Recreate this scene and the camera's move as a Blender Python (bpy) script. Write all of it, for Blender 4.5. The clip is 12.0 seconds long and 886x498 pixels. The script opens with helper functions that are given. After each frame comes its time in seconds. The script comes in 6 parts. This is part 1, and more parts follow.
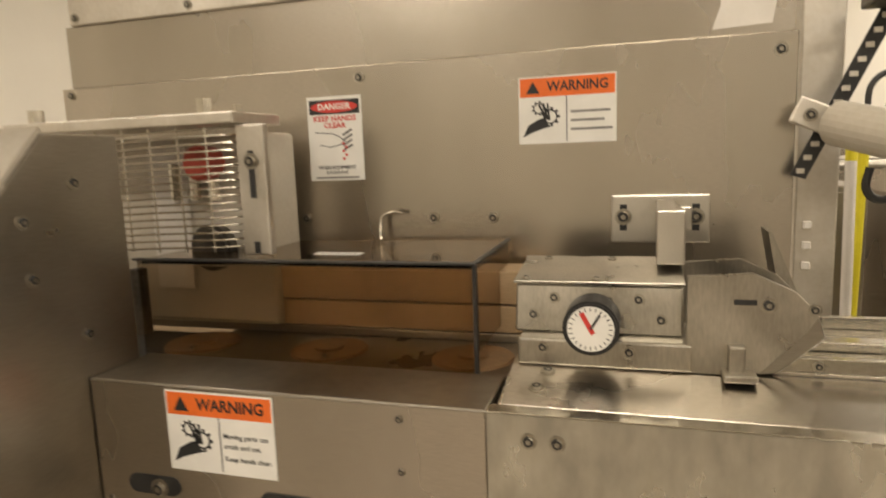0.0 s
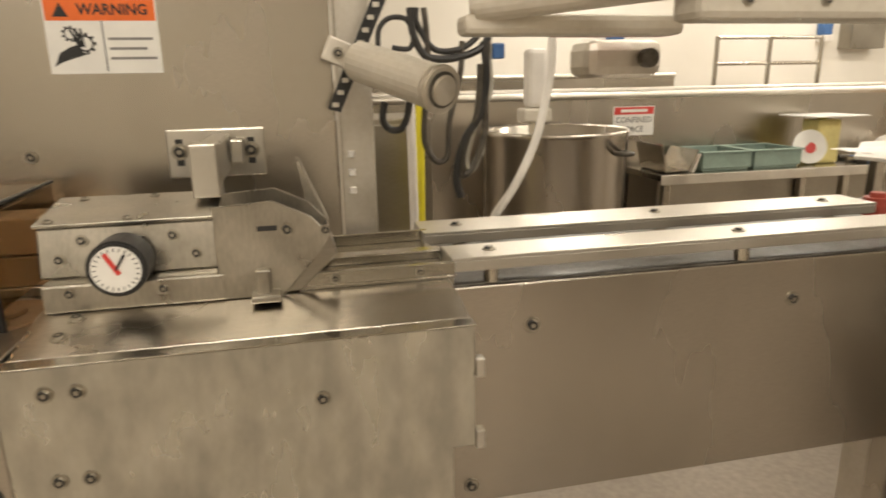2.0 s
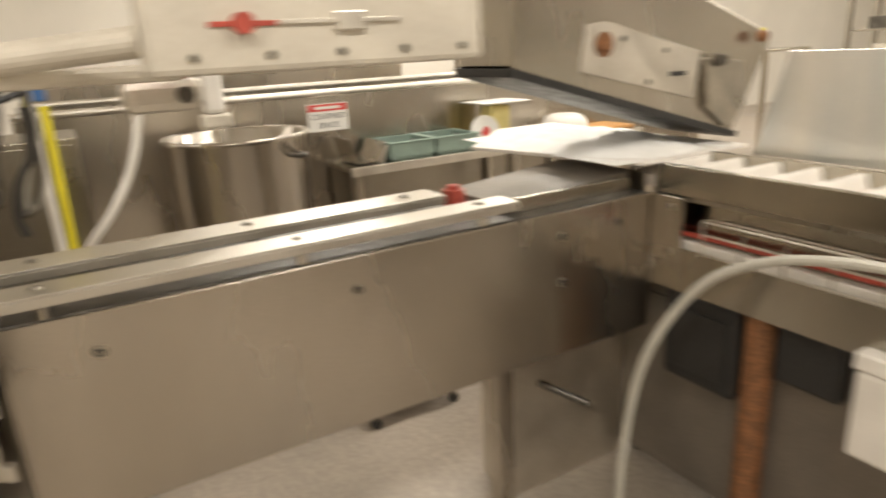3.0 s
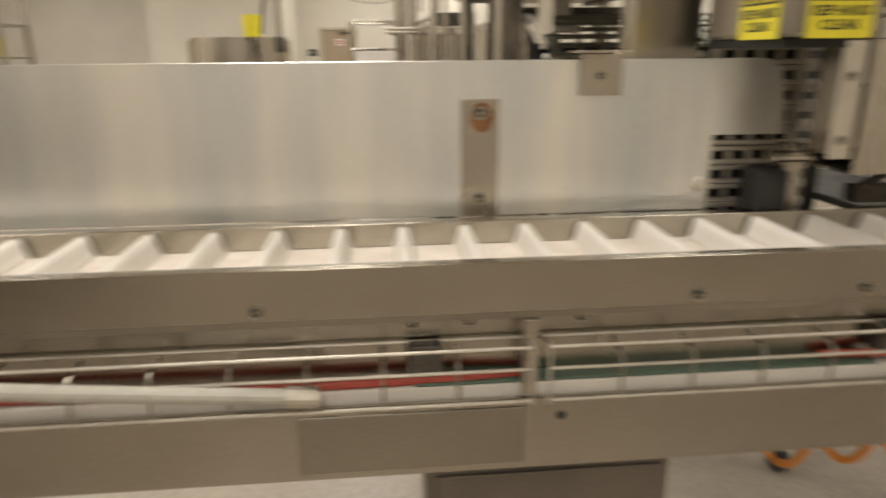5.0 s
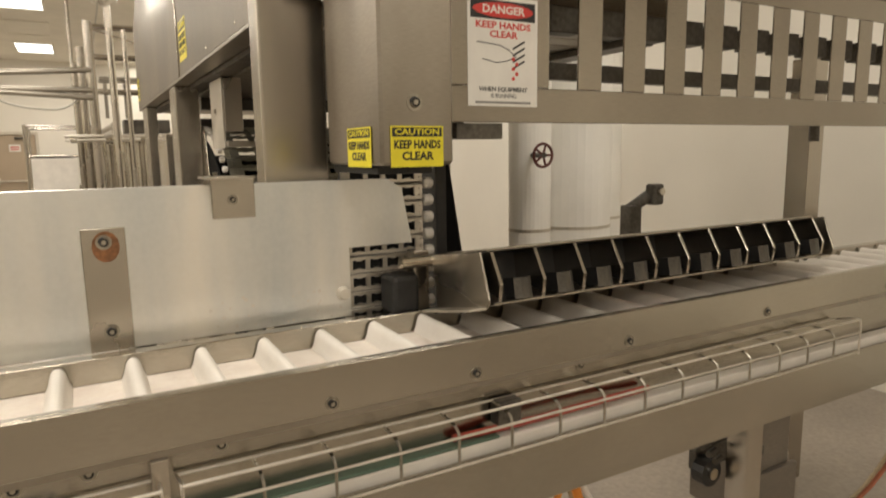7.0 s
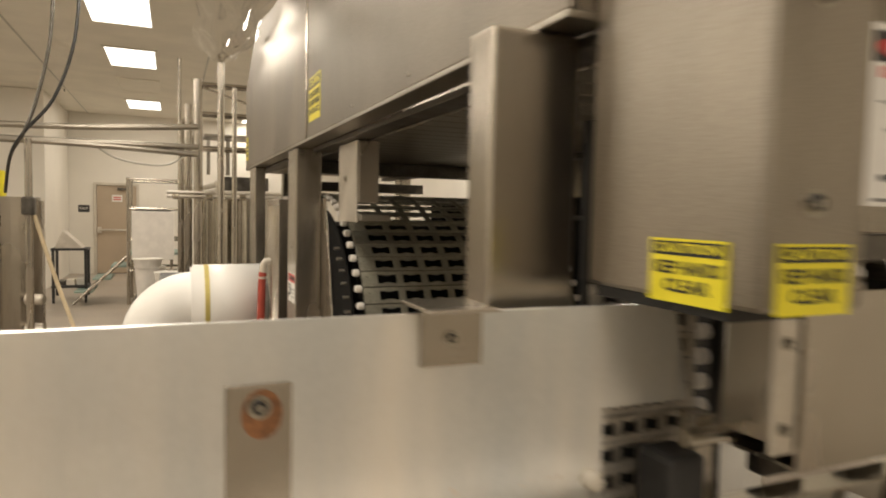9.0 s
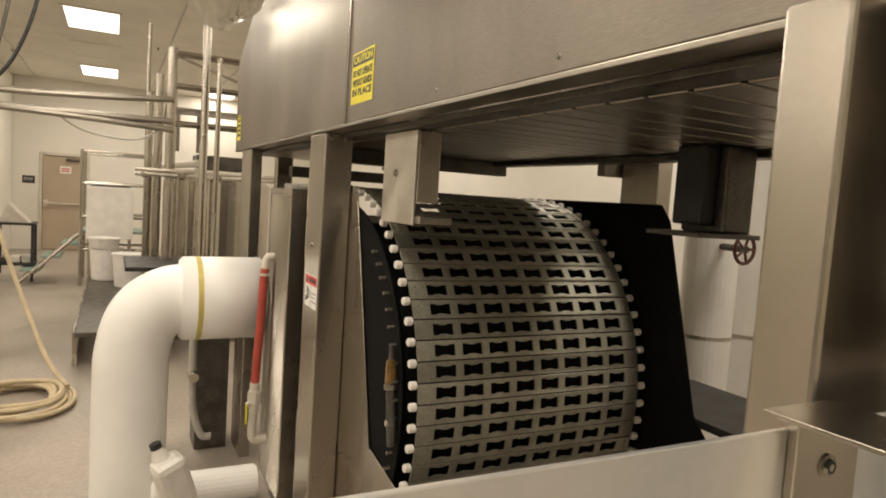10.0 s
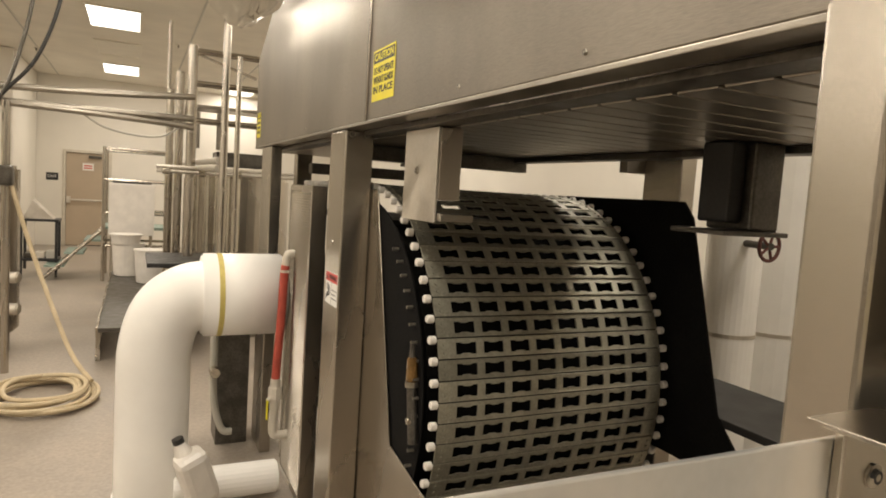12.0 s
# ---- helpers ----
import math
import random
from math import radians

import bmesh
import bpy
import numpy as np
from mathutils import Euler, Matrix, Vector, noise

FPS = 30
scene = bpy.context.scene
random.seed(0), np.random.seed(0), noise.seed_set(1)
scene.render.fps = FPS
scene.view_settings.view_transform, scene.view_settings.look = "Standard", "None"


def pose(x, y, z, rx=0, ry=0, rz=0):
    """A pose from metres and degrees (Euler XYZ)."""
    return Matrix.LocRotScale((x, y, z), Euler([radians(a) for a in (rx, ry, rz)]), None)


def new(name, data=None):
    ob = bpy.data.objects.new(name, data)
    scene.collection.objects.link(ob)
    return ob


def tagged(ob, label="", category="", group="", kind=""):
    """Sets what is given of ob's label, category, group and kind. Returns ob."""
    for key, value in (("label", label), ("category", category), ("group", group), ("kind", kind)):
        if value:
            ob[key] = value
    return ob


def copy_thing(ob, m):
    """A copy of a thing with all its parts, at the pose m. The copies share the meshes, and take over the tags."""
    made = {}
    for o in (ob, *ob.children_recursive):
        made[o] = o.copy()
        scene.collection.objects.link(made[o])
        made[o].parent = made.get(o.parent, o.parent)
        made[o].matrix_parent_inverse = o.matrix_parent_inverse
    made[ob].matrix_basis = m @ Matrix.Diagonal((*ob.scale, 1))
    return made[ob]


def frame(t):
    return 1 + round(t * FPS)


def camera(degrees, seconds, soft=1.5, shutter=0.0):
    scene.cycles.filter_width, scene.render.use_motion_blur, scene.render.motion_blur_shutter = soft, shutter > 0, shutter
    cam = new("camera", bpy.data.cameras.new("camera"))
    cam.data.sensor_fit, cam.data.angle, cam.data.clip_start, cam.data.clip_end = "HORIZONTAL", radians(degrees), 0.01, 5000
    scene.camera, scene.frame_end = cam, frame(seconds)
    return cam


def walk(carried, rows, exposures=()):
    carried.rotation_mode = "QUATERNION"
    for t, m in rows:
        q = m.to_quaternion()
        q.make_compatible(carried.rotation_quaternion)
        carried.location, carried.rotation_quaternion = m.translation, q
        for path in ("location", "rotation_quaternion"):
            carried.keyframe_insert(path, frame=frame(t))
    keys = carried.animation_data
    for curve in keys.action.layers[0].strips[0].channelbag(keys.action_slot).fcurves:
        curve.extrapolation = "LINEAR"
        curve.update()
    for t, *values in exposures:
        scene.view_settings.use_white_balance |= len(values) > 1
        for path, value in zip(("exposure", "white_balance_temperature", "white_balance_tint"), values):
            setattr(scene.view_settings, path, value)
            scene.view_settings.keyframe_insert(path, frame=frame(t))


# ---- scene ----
cam = camera(68.97, 12.0, soft=1.8, shutter=0.5)
PATH = [
    (0.0, pose(-0.367, -0.245, 1.440, 81.62, 2.12, 106.78)),
    (0.5, pose(-0.426, -0.204, 1.390, 80.00, 1.18, 101.75)),
    (1.0, pose(-0.375, -0.120, 1.416, 76.58, 1.17, 86.95)),
    (1.5, pose(-0.355, -0.070, 1.425, 75.11, 1.31, 81.47)),
    (2.0, pose(-0.343, -0.043, 1.435, 75.12, 0.96, 77.40)),
    (2.5, pose(-0.288, 0.074, 1.507, 73.51, -0.05, 70.79)),
    (3.0, pose(-0.037, 0.382, 1.533, 72.62, 2.89, 59.45)),
    (3.3, pose(0.235, 0.637, 1.535, 72.72, 2.90, 55.71)),
    (3.5, pose(0.399, 0.821, 1.468, 73.65, 2.23, 52.21)),
    (3.7, pose(0.549, 1.001, 1.420, 74.18, 1.32, 47.77)),
    (5.5, pose(1.255, 0.934, 1.509, 72.62, 0.57, -19.18)),
    (6.1, pose(1.291, 0.929, 1.516, 73.89, 0.42, -23.18)),
    (6.5, pose(1.305, 0.899, 1.535, 76.71, 0.15, -27.39)),
    (6.7, pose(1.314, 0.881, 1.529, 78.88, 0.38, -29.06)),
    (8.5, pose(1.383, 1.166, 1.576, 86.58, -0.65, -26.48)),
    (9.0, pose(1.262, 1.487, 1.603, 86.71, -1.20, -22.79)),
    (9.5, pose(1.094, 1.843, 1.632, 87.06, -1.49, -25.01)),
    (10.0, pose(1.055, 1.928, 1.642, 85.69, -3.78, -26.90)),
    (10.5, pose(1.062, 1.951, 1.642, 85.28, -4.50, -26.15)),
    (11.0, pose(1.056, 1.940, 1.649, 85.14, -3.80, -25.41)),
    (11.5, pose(1.054, 1.950, 1.655, 85.18, -3.46, -25.33)),
    (12.0, pose(1.047, 1.943, 1.646, 85.22, -3.69, -25.39)),
]
walk(cam, PATH, exposures=[(0.0, 0.08, 6580, 10), (1.5, 0.08, 6480, 10), (2.4, 0.14, 6300, 10), (3.0, 0.33, 6120, 10), (3.6, 0.35, 6050, 10), (5.3, -0.27, 6150, 10), (6.0, -0.17, 6200, 10), (6.5, -0.11, 6250, 10), (8.4, -0.2, 6420, 10), (9.2, -0.3, 6500, 11), (10.0, -0.22, 6500, 11), (12.0, -0.17, 6480, 11)])

# ---- world and light ----
world = bpy.data.worlds.new("indoor")
scene.world = world
world.use_nodes = True
world.node_tree.nodes["Background"].inputs[0].default_value = (1.0, 0.9, 0.78, 1)
world.node_tree.nodes["Background"].inputs[1].default_value = 0.02

CEIL = 3.7
LAMP_WATTS = 36.0
LAMP_TINT = (1.0, 0.90, 0.755)


# ---- materials ----
def nodes_of(name):
    m = bpy.data.materials.new(name)
    m.use_nodes = True
    n = m.node_tree.nodes
    return m, n, m.node_tree.links, n["Principled BSDF"]


def surface(name, color, rough=0.5, metal=0.0, vary=0.12, scale=6.0, stretch=(1, 1, 1), bump=0.1, fine=60.0, rvary=0.12,
            second=None, amount=0.5, stain=(1, 1, 1), coat=0.0, trans=0.0, random_tint=0.0):
    """Base colour with large stains and fine grain, roughness that follows them, and a fine relief."""
    m, n, link, b = nodes_of(name)
    co = n.new("ShaderNodeTexCoord")
    mp = n.new("ShaderNodeMapping")
    mp.inputs["Scale"].default_value = stretch
    link.new(co.outputs["Object"], mp.inputs[0])
    big = n.new("ShaderNodeTexNoise")
    big.inputs["Scale"].default_value = scale
    big.inputs["Detail"].default_value = 5
    ms = n.new("ShaderNodeMapping")
    ms.inputs["Scale"].default_value = stain
    link.new(co.outputs["Object"], ms.inputs[0])
    link.new(ms.outputs[0], big.inputs[0])
    small = n.new("ShaderNodeTexNoise")
    small.inputs["Scale"].default_value = fine
    small.inputs["Detail"].default_value = 3
    link.new(mp.outputs[0], small.inputs[0])
    ramp = n.new("ShaderNodeValToRGB")
    lo = [max(0, c * (1 - vary)) for c in color]
    hi = [min(1, c * (1 + vary)) for c in color]
    if second:
        lo = [a * (1 - amount) + c * amount for a, c in zip(color, second)]
    ramp.color_ramp.elements[0].position, ramp.color_ramp.elements[1].position = 0.36, 0.64
    ramp.color_ramp.elements[0].color, ramp.color_ramp.elements[1].color = (*lo, 1), (*hi, 1)
    link.new(big.outputs[0], ramp.inputs[0])
    mix = n.new("ShaderNodeMixRGB")
    mix.blend_type = "OVERLAY"
    mix.inputs[0].default_value = min(1.0, vary * 2)
    link.new(ramp.outputs[0], mix.inputs[1])
    link.new(small.outputs[0], mix.inputs[2])
    out = mix.outputs[0]
    if random_tint:
        info = n.new("ShaderNodeObjectInfo")
        hsv = n.new("ShaderNodeHueSaturation")
        rng = n.new("ShaderNodeMapRange")
        rng.inputs[3].default_value, rng.inputs[4].default_value = 1 - random_tint, 1 + random_tint
        link.new(info.outputs["Random"], rng.inputs[0])
        link.new(rng.outputs[0], hsv.inputs["Value"])
        link.new(out, hsv.inputs["Color"])
        out = hsv.outputs[0]
    link.new(out, b.inputs["Base Color"])
    rr = n.new("ShaderNodeMapRange")
    rr.inputs[1].default_value, rr.inputs[2].default_value = 0.3, 0.7
    rr.inputs[3].default_value, rr.inputs[4].default_value = max(0.02, rough - rvary), min(1, rough + rvary)
    link.new(big.outputs[0], rr.inputs[0])
    link.new(rr.outputs[0], b.inputs["Roughness"])
    b.inputs["Metallic"].default_value = metal
    b.inputs["Coat Weight"].default_value = coat
    b.inputs["Transmission Weight"].default_value = trans
    if bump:
        bp = n.new("ShaderNodeBump")
        bp.inputs["Strength"].default_value = bump
        bp.inputs["Distance"].default_value = 0.002
        link.new(small.outputs[0], bp.inputs["Height"])
        link.new(bp.outputs[0], b.inputs["Normal"])
    return m


def glow(name, color, strength):
    m, n, link, b = nodes_of(name)
    b.inputs["Emission Color"].default_value = (*color, 1)
    b.inputs["Emission Strength"].default_value = strength
    return m


def smoked(name, color, rough=0.03):
    m, n, link, b = nodes_of(name)
    b.inputs["Base Color"].default_value = (*color, 1)
    b.inputs["Roughness"].default_value = rough
    b.inputs["Transmission Weight"].default_value = 1.0
    b.inputs["IOR"].default_value = 1.2
    return m


STEEL = surface("brushed stainless steel", (0.48, 0.44, 0.38), 0.26, 1.0, 0.10, 2.2, (1, 1, 22), 0.05, 75, 0.045, stain=(1, 1, 0.4))
STEEL_H = surface("stainless steel brushed lengthwise", (0.45, 0.42, 0.36), 0.17, 1.0, 0.10, 2.2, (1.5, 1.5, 30), 0.10, 40, 0.05, stain=(0.6, 0.6, 1))
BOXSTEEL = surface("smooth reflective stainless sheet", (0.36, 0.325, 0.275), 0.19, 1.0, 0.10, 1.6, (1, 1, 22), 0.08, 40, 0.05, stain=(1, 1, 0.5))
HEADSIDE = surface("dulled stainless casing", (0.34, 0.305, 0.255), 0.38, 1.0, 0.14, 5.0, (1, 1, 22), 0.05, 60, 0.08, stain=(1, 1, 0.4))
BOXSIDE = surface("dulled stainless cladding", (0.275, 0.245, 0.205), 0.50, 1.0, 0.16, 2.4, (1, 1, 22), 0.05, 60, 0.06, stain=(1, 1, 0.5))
STEEL_D = surface("dull dark stainless steel", (0.36, 0.33, 0.28), 0.36, 1.0, 0.10, 3.0, (1, 1, 20), 0.12, 40, 0.1)
SATIN = surface("satin bare metal", (0.66, 0.62, 0.55), 0.45, 1.0, 0.08, 8.0, (1, 1, 1), 0.08, 90, 0.1)
GALV = surface("stained galvanised sheet", (0.42, 0.40, 0.345), 0.34, 0.95, 0.09, 11.0, (1, 2, 1), 0.08, 22, 0.12, (0.64, 0.62, 0.54), 1.0, stain=(1, 1.5, 0.75))
ALU = surface("milled aluminium", (0.62, 0.59, 0.53), 0.34, 0.95, 0.06, 5.0, (2, 20, 2), 0.06, 40, 0.1)
BOLT = surface("dull bolt steel", (0.40, 0.37, 0.31), 0.34, 1.0, 0.14, 30.0, (1, 1, 1), 0.06, 160, 0.1)
BOXGREY = surface("ground grey machine steel", (0.46, 0.43, 0.37), 0.33, 1.0, 0.12, 9.0, (4, 4, 1), 0.08, 60, 0.10, (0.31, 0.29, 0.25), 0.7)
CHROME = surface("polished bolt steel", (0.62, 0.58, 0.50), 0.22, 1.0, 0.1, 30.0, (1, 1, 1), 0.05, 200, 0.06)
# upright pale and bluish bands imitate blotchy room reflections in the colour
SHEET = surface("sheet with painted reflections", (0.86, 0.83, 0.77), 0.31, 0.80, 0.08, 2.2, (1, 1, 1), 0.06, 90, 0.05, (0.64, 0.68, 0.70), 0.85, stain=(2.2, 1, 0.35))
WHITE = surface("white plastic", (0.78, 0.74, 0.68), 0.42, 0.0, 0.05, 9.0, (1, 1, 1), 0.05, 120, 0.08)
BELT = surface("white belt dusted with crumbs", (0.74, 0.68, 0.61), 0.6, 0.0, 0.12, 14.0, (1, 1, 1), 0.25, 140, 0.1, (0.66, 0.56, 0.49), 0.5)
CREAM = surface("cream painted metal", (0.62, 0.57, 0.48), 0.4, 0.1, 0.07, 6.0, (1, 1, 1), 0.06, 90, 0.1)
WALL = surface("off-white painted wall", (0.78, 0.74, 0.66), 0.65, 0.0, 0.03, 1.2, (1, 1, 1), 0.12, 90, 0.08)
CEILING = surface("painted ceiling board", (0.82, 0.78, 0.69), 0.8, 0.0, 0.05, 1.5, (1, 1, 1), 0.2, 80, 0.05)
FLOOR = surface("worn sealed concrete", (0.36, 0.31, 0.255), 0.42, 0.0, 0.14, 1.1, (1, 1, 1), 0.2, 45, 0.14, (0.26, 0.225, 0.185), 0.7)
BLACK = surface("black plastic", (0.022, 0.021, 0.02), 0.45, 0.0, 0.2, 20.0, (1, 1, 1), 0.1, 150, 0.1)
BLACKP = surface("black painted plate", (0.02, 0.019, 0.018), 0.55, 0.0, 0.2, 6.0, (1, 1, 1), 0.1, 100, 0.1)
# near-black with hardly any gloss: puts the shade inside the machine into colour
PITCH_BLACK = surface("black iron and painted interior shade", (0.008, 0.0075, 0.007), 0.85, 0.0, 0.3, 8.0, (1, 1, 1), 0.2, 100, 0.1)
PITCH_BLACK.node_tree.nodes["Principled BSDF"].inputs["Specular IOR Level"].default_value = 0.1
DARK = surface("oily dark steel", (0.11, 0.10, 0.085), 0.42, 0.7, 0.25, 12.0, (1, 1, 1), 0.15, 100, 0.12)
CHAIN = surface("oiled chain plate", (0.37, 0.355, 0.285), 0.45, 0.65, 0.18, 14.0, (1, 1, 1), 0.12, 120, 0.12, random_tint=0.22)
RED = surface("red rubber", (0.42, 0.07, 0.045), 0.5, 0.0, 0.12, 12.0, (1, 1, 1), 0.1, 100, 0.1)
HOSERED = surface("brownish red rubber", (0.33, 0.10, 0.045), 0.5, 0.0, 0.12, 12.0, (1, 1, 1), 0.1, 100, 0.1)
BROWN = surface("brown tray board", (0.50, 0.36, 0.21), 0.5, 0.0, 0.15, 5.0, (1, 1, 10), 0.2, 60, 0.1)
# steel whose dim light and dark reflections are put into the base colour
CABINET = surface("steel darkened for dim light", (0.19, 0.165, 0.135), 0.45, 0.4, 0.14, 4.0, (1, 1, 8), 0.1, 60, 0.1)
MOULD = surface("dark brown mould plate", (0.30, 0.19, 0.10), 0.5, 0.0, 0.15, 9.0, (1, 1, 1), 0.15, 90, 0.1)
RUST = surface("rusty steel", (0.23, 0.105, 0.045), 0.75, 0.2, 0.3, 30.0, (1, 1, 1), 0.4, 120, 0.1)
ORANGE = surface("orange hose", (0.72, 0.27, 0.04), 0.45, 0.0, 0.08, 10.0, (1, 1, 1), 0.05, 100, 0.1)
HOSE = surface("tan rubber hose", (0.56, 0.46, 0.30), 0.55, 0.0, 0.1, 10.0, (1, 1, 1), 0.1, 100, 0.1)
GREYHOSE = surface("grey plastic conduit", (0.47, 0.45, 0.39), 0.42, 0.0, 0.07, 10.0, (1, 1, 1), 0.05, 100, 0.1)
PVC = surface("white duct jacket", (0.92, 0.90, 0.85), 0.4, 0.0, 0.03, 4.0, (1, 1, 1), 0.1, 60, 0.08)
DOORP = surface("tan painted door", (0.46, 0.37, 0.27), 0.5, 0.0, 0.04, 2.0, (1, 1, 1), 0.05, 90, 0.08)
GREENT = surface("grey green plastic", (0.25, 0.33, 0.28), 0.5, 0.0, 0.08, 8.0, (1, 1, 1), 0.05, 100, 0.1)
GREENB = surface("green belt", (0.10, 0.15, 0.11), 0.5, 0.0, 0.1, 8.0, (1, 1, 1), 0.05, 100, 0.1)
BLUE = surface("blue plastic", (0.05, 0.13, 0.32), 0.4, 0.0, 0.1, 10.0, (1, 1, 1), 0.05, 100, 0.1)
YELLOW = surface("yellow vinyl", (0.78, 0.68, 0.03), 0.4, 0.0, 0.05, 20.0, (1, 1, 1), 0.03, 100, 0.08)
PAPER = surface("white vinyl label", (0.80, 0.78, 0.73), 0.35, 0.0, 0.03, 20.0, (1, 1, 1), 0.03, 100, 0.08)
SIGNRED = surface("red sign ink", (0.60, 0.05, 0.04), 0.4, 0.0, 0.05, 20.0, (1, 1, 1), 0.03, 100, 0.08)
SIGNORANGE = surface("orange sign ink", (0.80, 0.16, 0.025), 0.4, 0.0, 0.05, 20.0, (1, 1, 1), 0.03, 100, 0.08)
INK = surface("black ink", (0.02, 0.02, 0.02), 0.45, 0.0, 0.1, 20.0, (1, 1, 1), 0.03, 100, 0.08)
GREYINK = surface("grey ink", (0.22, 0.21, 0.2), 0.45, 0.0, 0.1, 20.0, (1, 1, 1), 0.03, 100, 0.08)
SUGAR = surface("heap of white powder", (0.88, 0.86, 0.82), 0.8, 0.0, 0.03, 20.0, (1, 1, 1), 0.5, 160, 0.08)
PLEXI = smoked("smoked bronze acrylic", (0.60, 0.50, 0.38))
CLEAR = smoked("clear film", (0.95, 0.95, 0.93), 0.12)
DARKRED = surface("dark red paint", (0.10, 0.028, 0.02), 0.5, 0.0, 0.2, 20.0)
PANEL = glow("lit lamp diffuser", (1.0, 0.94, 0.83), 3.5)
PANELDIM = surface("unlit lamp diffuser", (0.82, 0.78, 0.68), 0.5, 0.0, 0.03, 4.0, (1, 1, 1), 0.05, 60, 0.05)


# ---- building blocks ----
PLACE = {}


def thing(name, loc, label, category, group="", kind=""):
    ob = new(name)
    ob.empty_display_size = 0.05
    ob.location = loc
    PLACE[ob] = Vector(loc)
    return tagged(ob, label, category, group, kind)


def mesh_from(bm, name, material, smooth=False):
    me = bpy.data.meshes.new(name)
    bmesh.ops.recalc_face_normals(bm, faces=bm.faces[:])
    bm.to_mesh(me)
    bm.free()
    me.materials.append(material)
    if smooth:
        me.polygons.foreach_set("use_smooth", [True] * len(me.polygons))
    return me


def part(name, bm, material, parent=None, label="", smooth=False):
    """Links a bmesh, built in world metres, as one mesh object with its origin at its middle."""
    lo = Vector([min(v.co[i] for v in bm.verts) for i in range(3)])
    hi = Vector([max(v.co[i] for v in bm.verts) for i in range(3)])
    mid = (lo + hi) / 2
    bmesh.ops.translate(bm, verts=bm.verts[:], vec=-mid)
    ob = new(name, mesh_from(bm, name, material, smooth))
    PLACE[ob] = mid
    ob.location = mid
    if parent:
        ob.parent = parent
        ob.location = mid - PLACE[parent]
    if label:
        ob["label"] = label
    return ob


def single(name, bm, material, label, category, group="", kind="", smooth=False):
    return tagged(part(name, bm, material, None, "", smooth), label, category, group, kind)


def block(x0, x1, y0, y1, z0, z1, bev=0.003, bm=None, rot=None):
    bm = bm or bmesh.new()
    made = bmesh.ops.create_cube(bm, size=1.0)["verts"]
    c = Vector(((x0 + x1) / 2, (y0 + y1) / 2, (z0 + z1) / 2))
    for v in made:
        v.co = Vector((v.co.x * abs(x1 - x0), v.co.y * abs(y1 - y0), v.co.z * abs(z1 - z0)))
    if bev > 0:
        edges = list({e for v in made for e in v.link_edges})
        got = bmesh.ops.bevel(bm, geom=edges, offset=bev, segments=2, affect="EDGES", profile=0.5)
        made = list({v for f in got["faces"] for v in f.verts} | {v for v in made if v.is_valid})
    m = Matrix.Translation(c)
    if rot:
        m = m @ rot.to_4x4()
    bmesh.ops.transform(bm, matrix=m, verts=made)
    return bm


def rod(p, q, r, seg=12, bm=None, r2=None, bev=0.0):
    bm = bm or bmesh.new()
    p, q = Vector(p), Vector(q)
    d = q - p
    m = Matrix.Translation((p + q) / 2) @ d.to_track_quat("Z", "Y").to_matrix().to_4x4()
    made = bmesh.ops.create_cone(bm, cap_ends=True, segments=seg, radius1=r, radius2=r if r2 is None else r2, depth=d.length, matrix=m)["verts"]
    if bev:
        rim = [e for e in {e for v in made for e in v.link_edges} if any(len(f.verts) > 4 for f in e.link_faces)]
        bmesh.ops.bevel(bm, geom=rim, offset=bev, segments=2, affect="EDGES")
    return bm


def tube(points, r, seg=10, bm=None, steps=6):
    """A round hose through the points, smoothed."""
    bm = bm or bmesh.new()
    pts = [Vector(p) for p in points]
    path = []
    for i in range(len(pts) - 1):
        a, b, c, d = pts[max(i - 1, 0)], pts[i], pts[i + 1], pts[min(i + 2, len(pts) - 1)]
        for k in range(steps):
            t = k / steps
            path.append(0.5 * ((2 * b) + (c - a) * t + (2 * a - 5 * b + 4 * c - d) * t * t + (3 * b - a - 3 * c + d) * t ** 3))
    path.append(pts[-1])
    rings = []
    side = None
    for i, p in enumerate(path):
        d = (path[min(i + 1, len(path) - 1)] - path[max(i - 1, 0)]).normalized()
        if side is None:
            side = d.orthogonal().normalized()
        side = (side - d * side.dot(d)).normalized()
        up = d.cross(side)
        rings.append([bm.verts.new(p + r * (math.cos(2 * math.pi * k / seg) * side + math.sin(2 * math.pi * k / seg) * up)) for k in range(seg)])
    for a, b in zip(rings, rings[1:]):
        for k in range(seg):
            bm.faces.new((a[k], a[(k + 1) % seg], b[(k + 1) % seg], b[k]))
    bm.faces.new(rings[0][::-1])
    bm.faces.new(rings[-1])
    return bm


def prism(profile, axis, a, b, bev=0.0, bm=None):
    """A profile of two coordinates, drawn out along an axis from a to b."""
    bm = bm or bmesh.new()

    def at(u, v, w):
        return {"x": (w, u, v), "y": (u, w, v), "z": (u, v, w)}[axis]
    lo = [bm.verts.new(at(u, v, a)) for u, v in profile]
    hi = [bm.verts.new(at(u, v, b)) for u, v in profile]
    n = len(profile)
    faces = [bm.faces.new(lo), bm.faces.new(hi[::-1])]
    for k in range(n):
        faces.append(bm.faces.new((lo[k], hi[k], hi[(k + 1) % n], lo[(k + 1) % n])))
    bmesh.ops.recalc_face_normals(bm, faces=faces)
    if bev:
        bmesh.ops.bevel(bm, geom=list({e for f in faces for e in f.edges}), offset=bev, segments=1, affect="EDGES")
    return bm


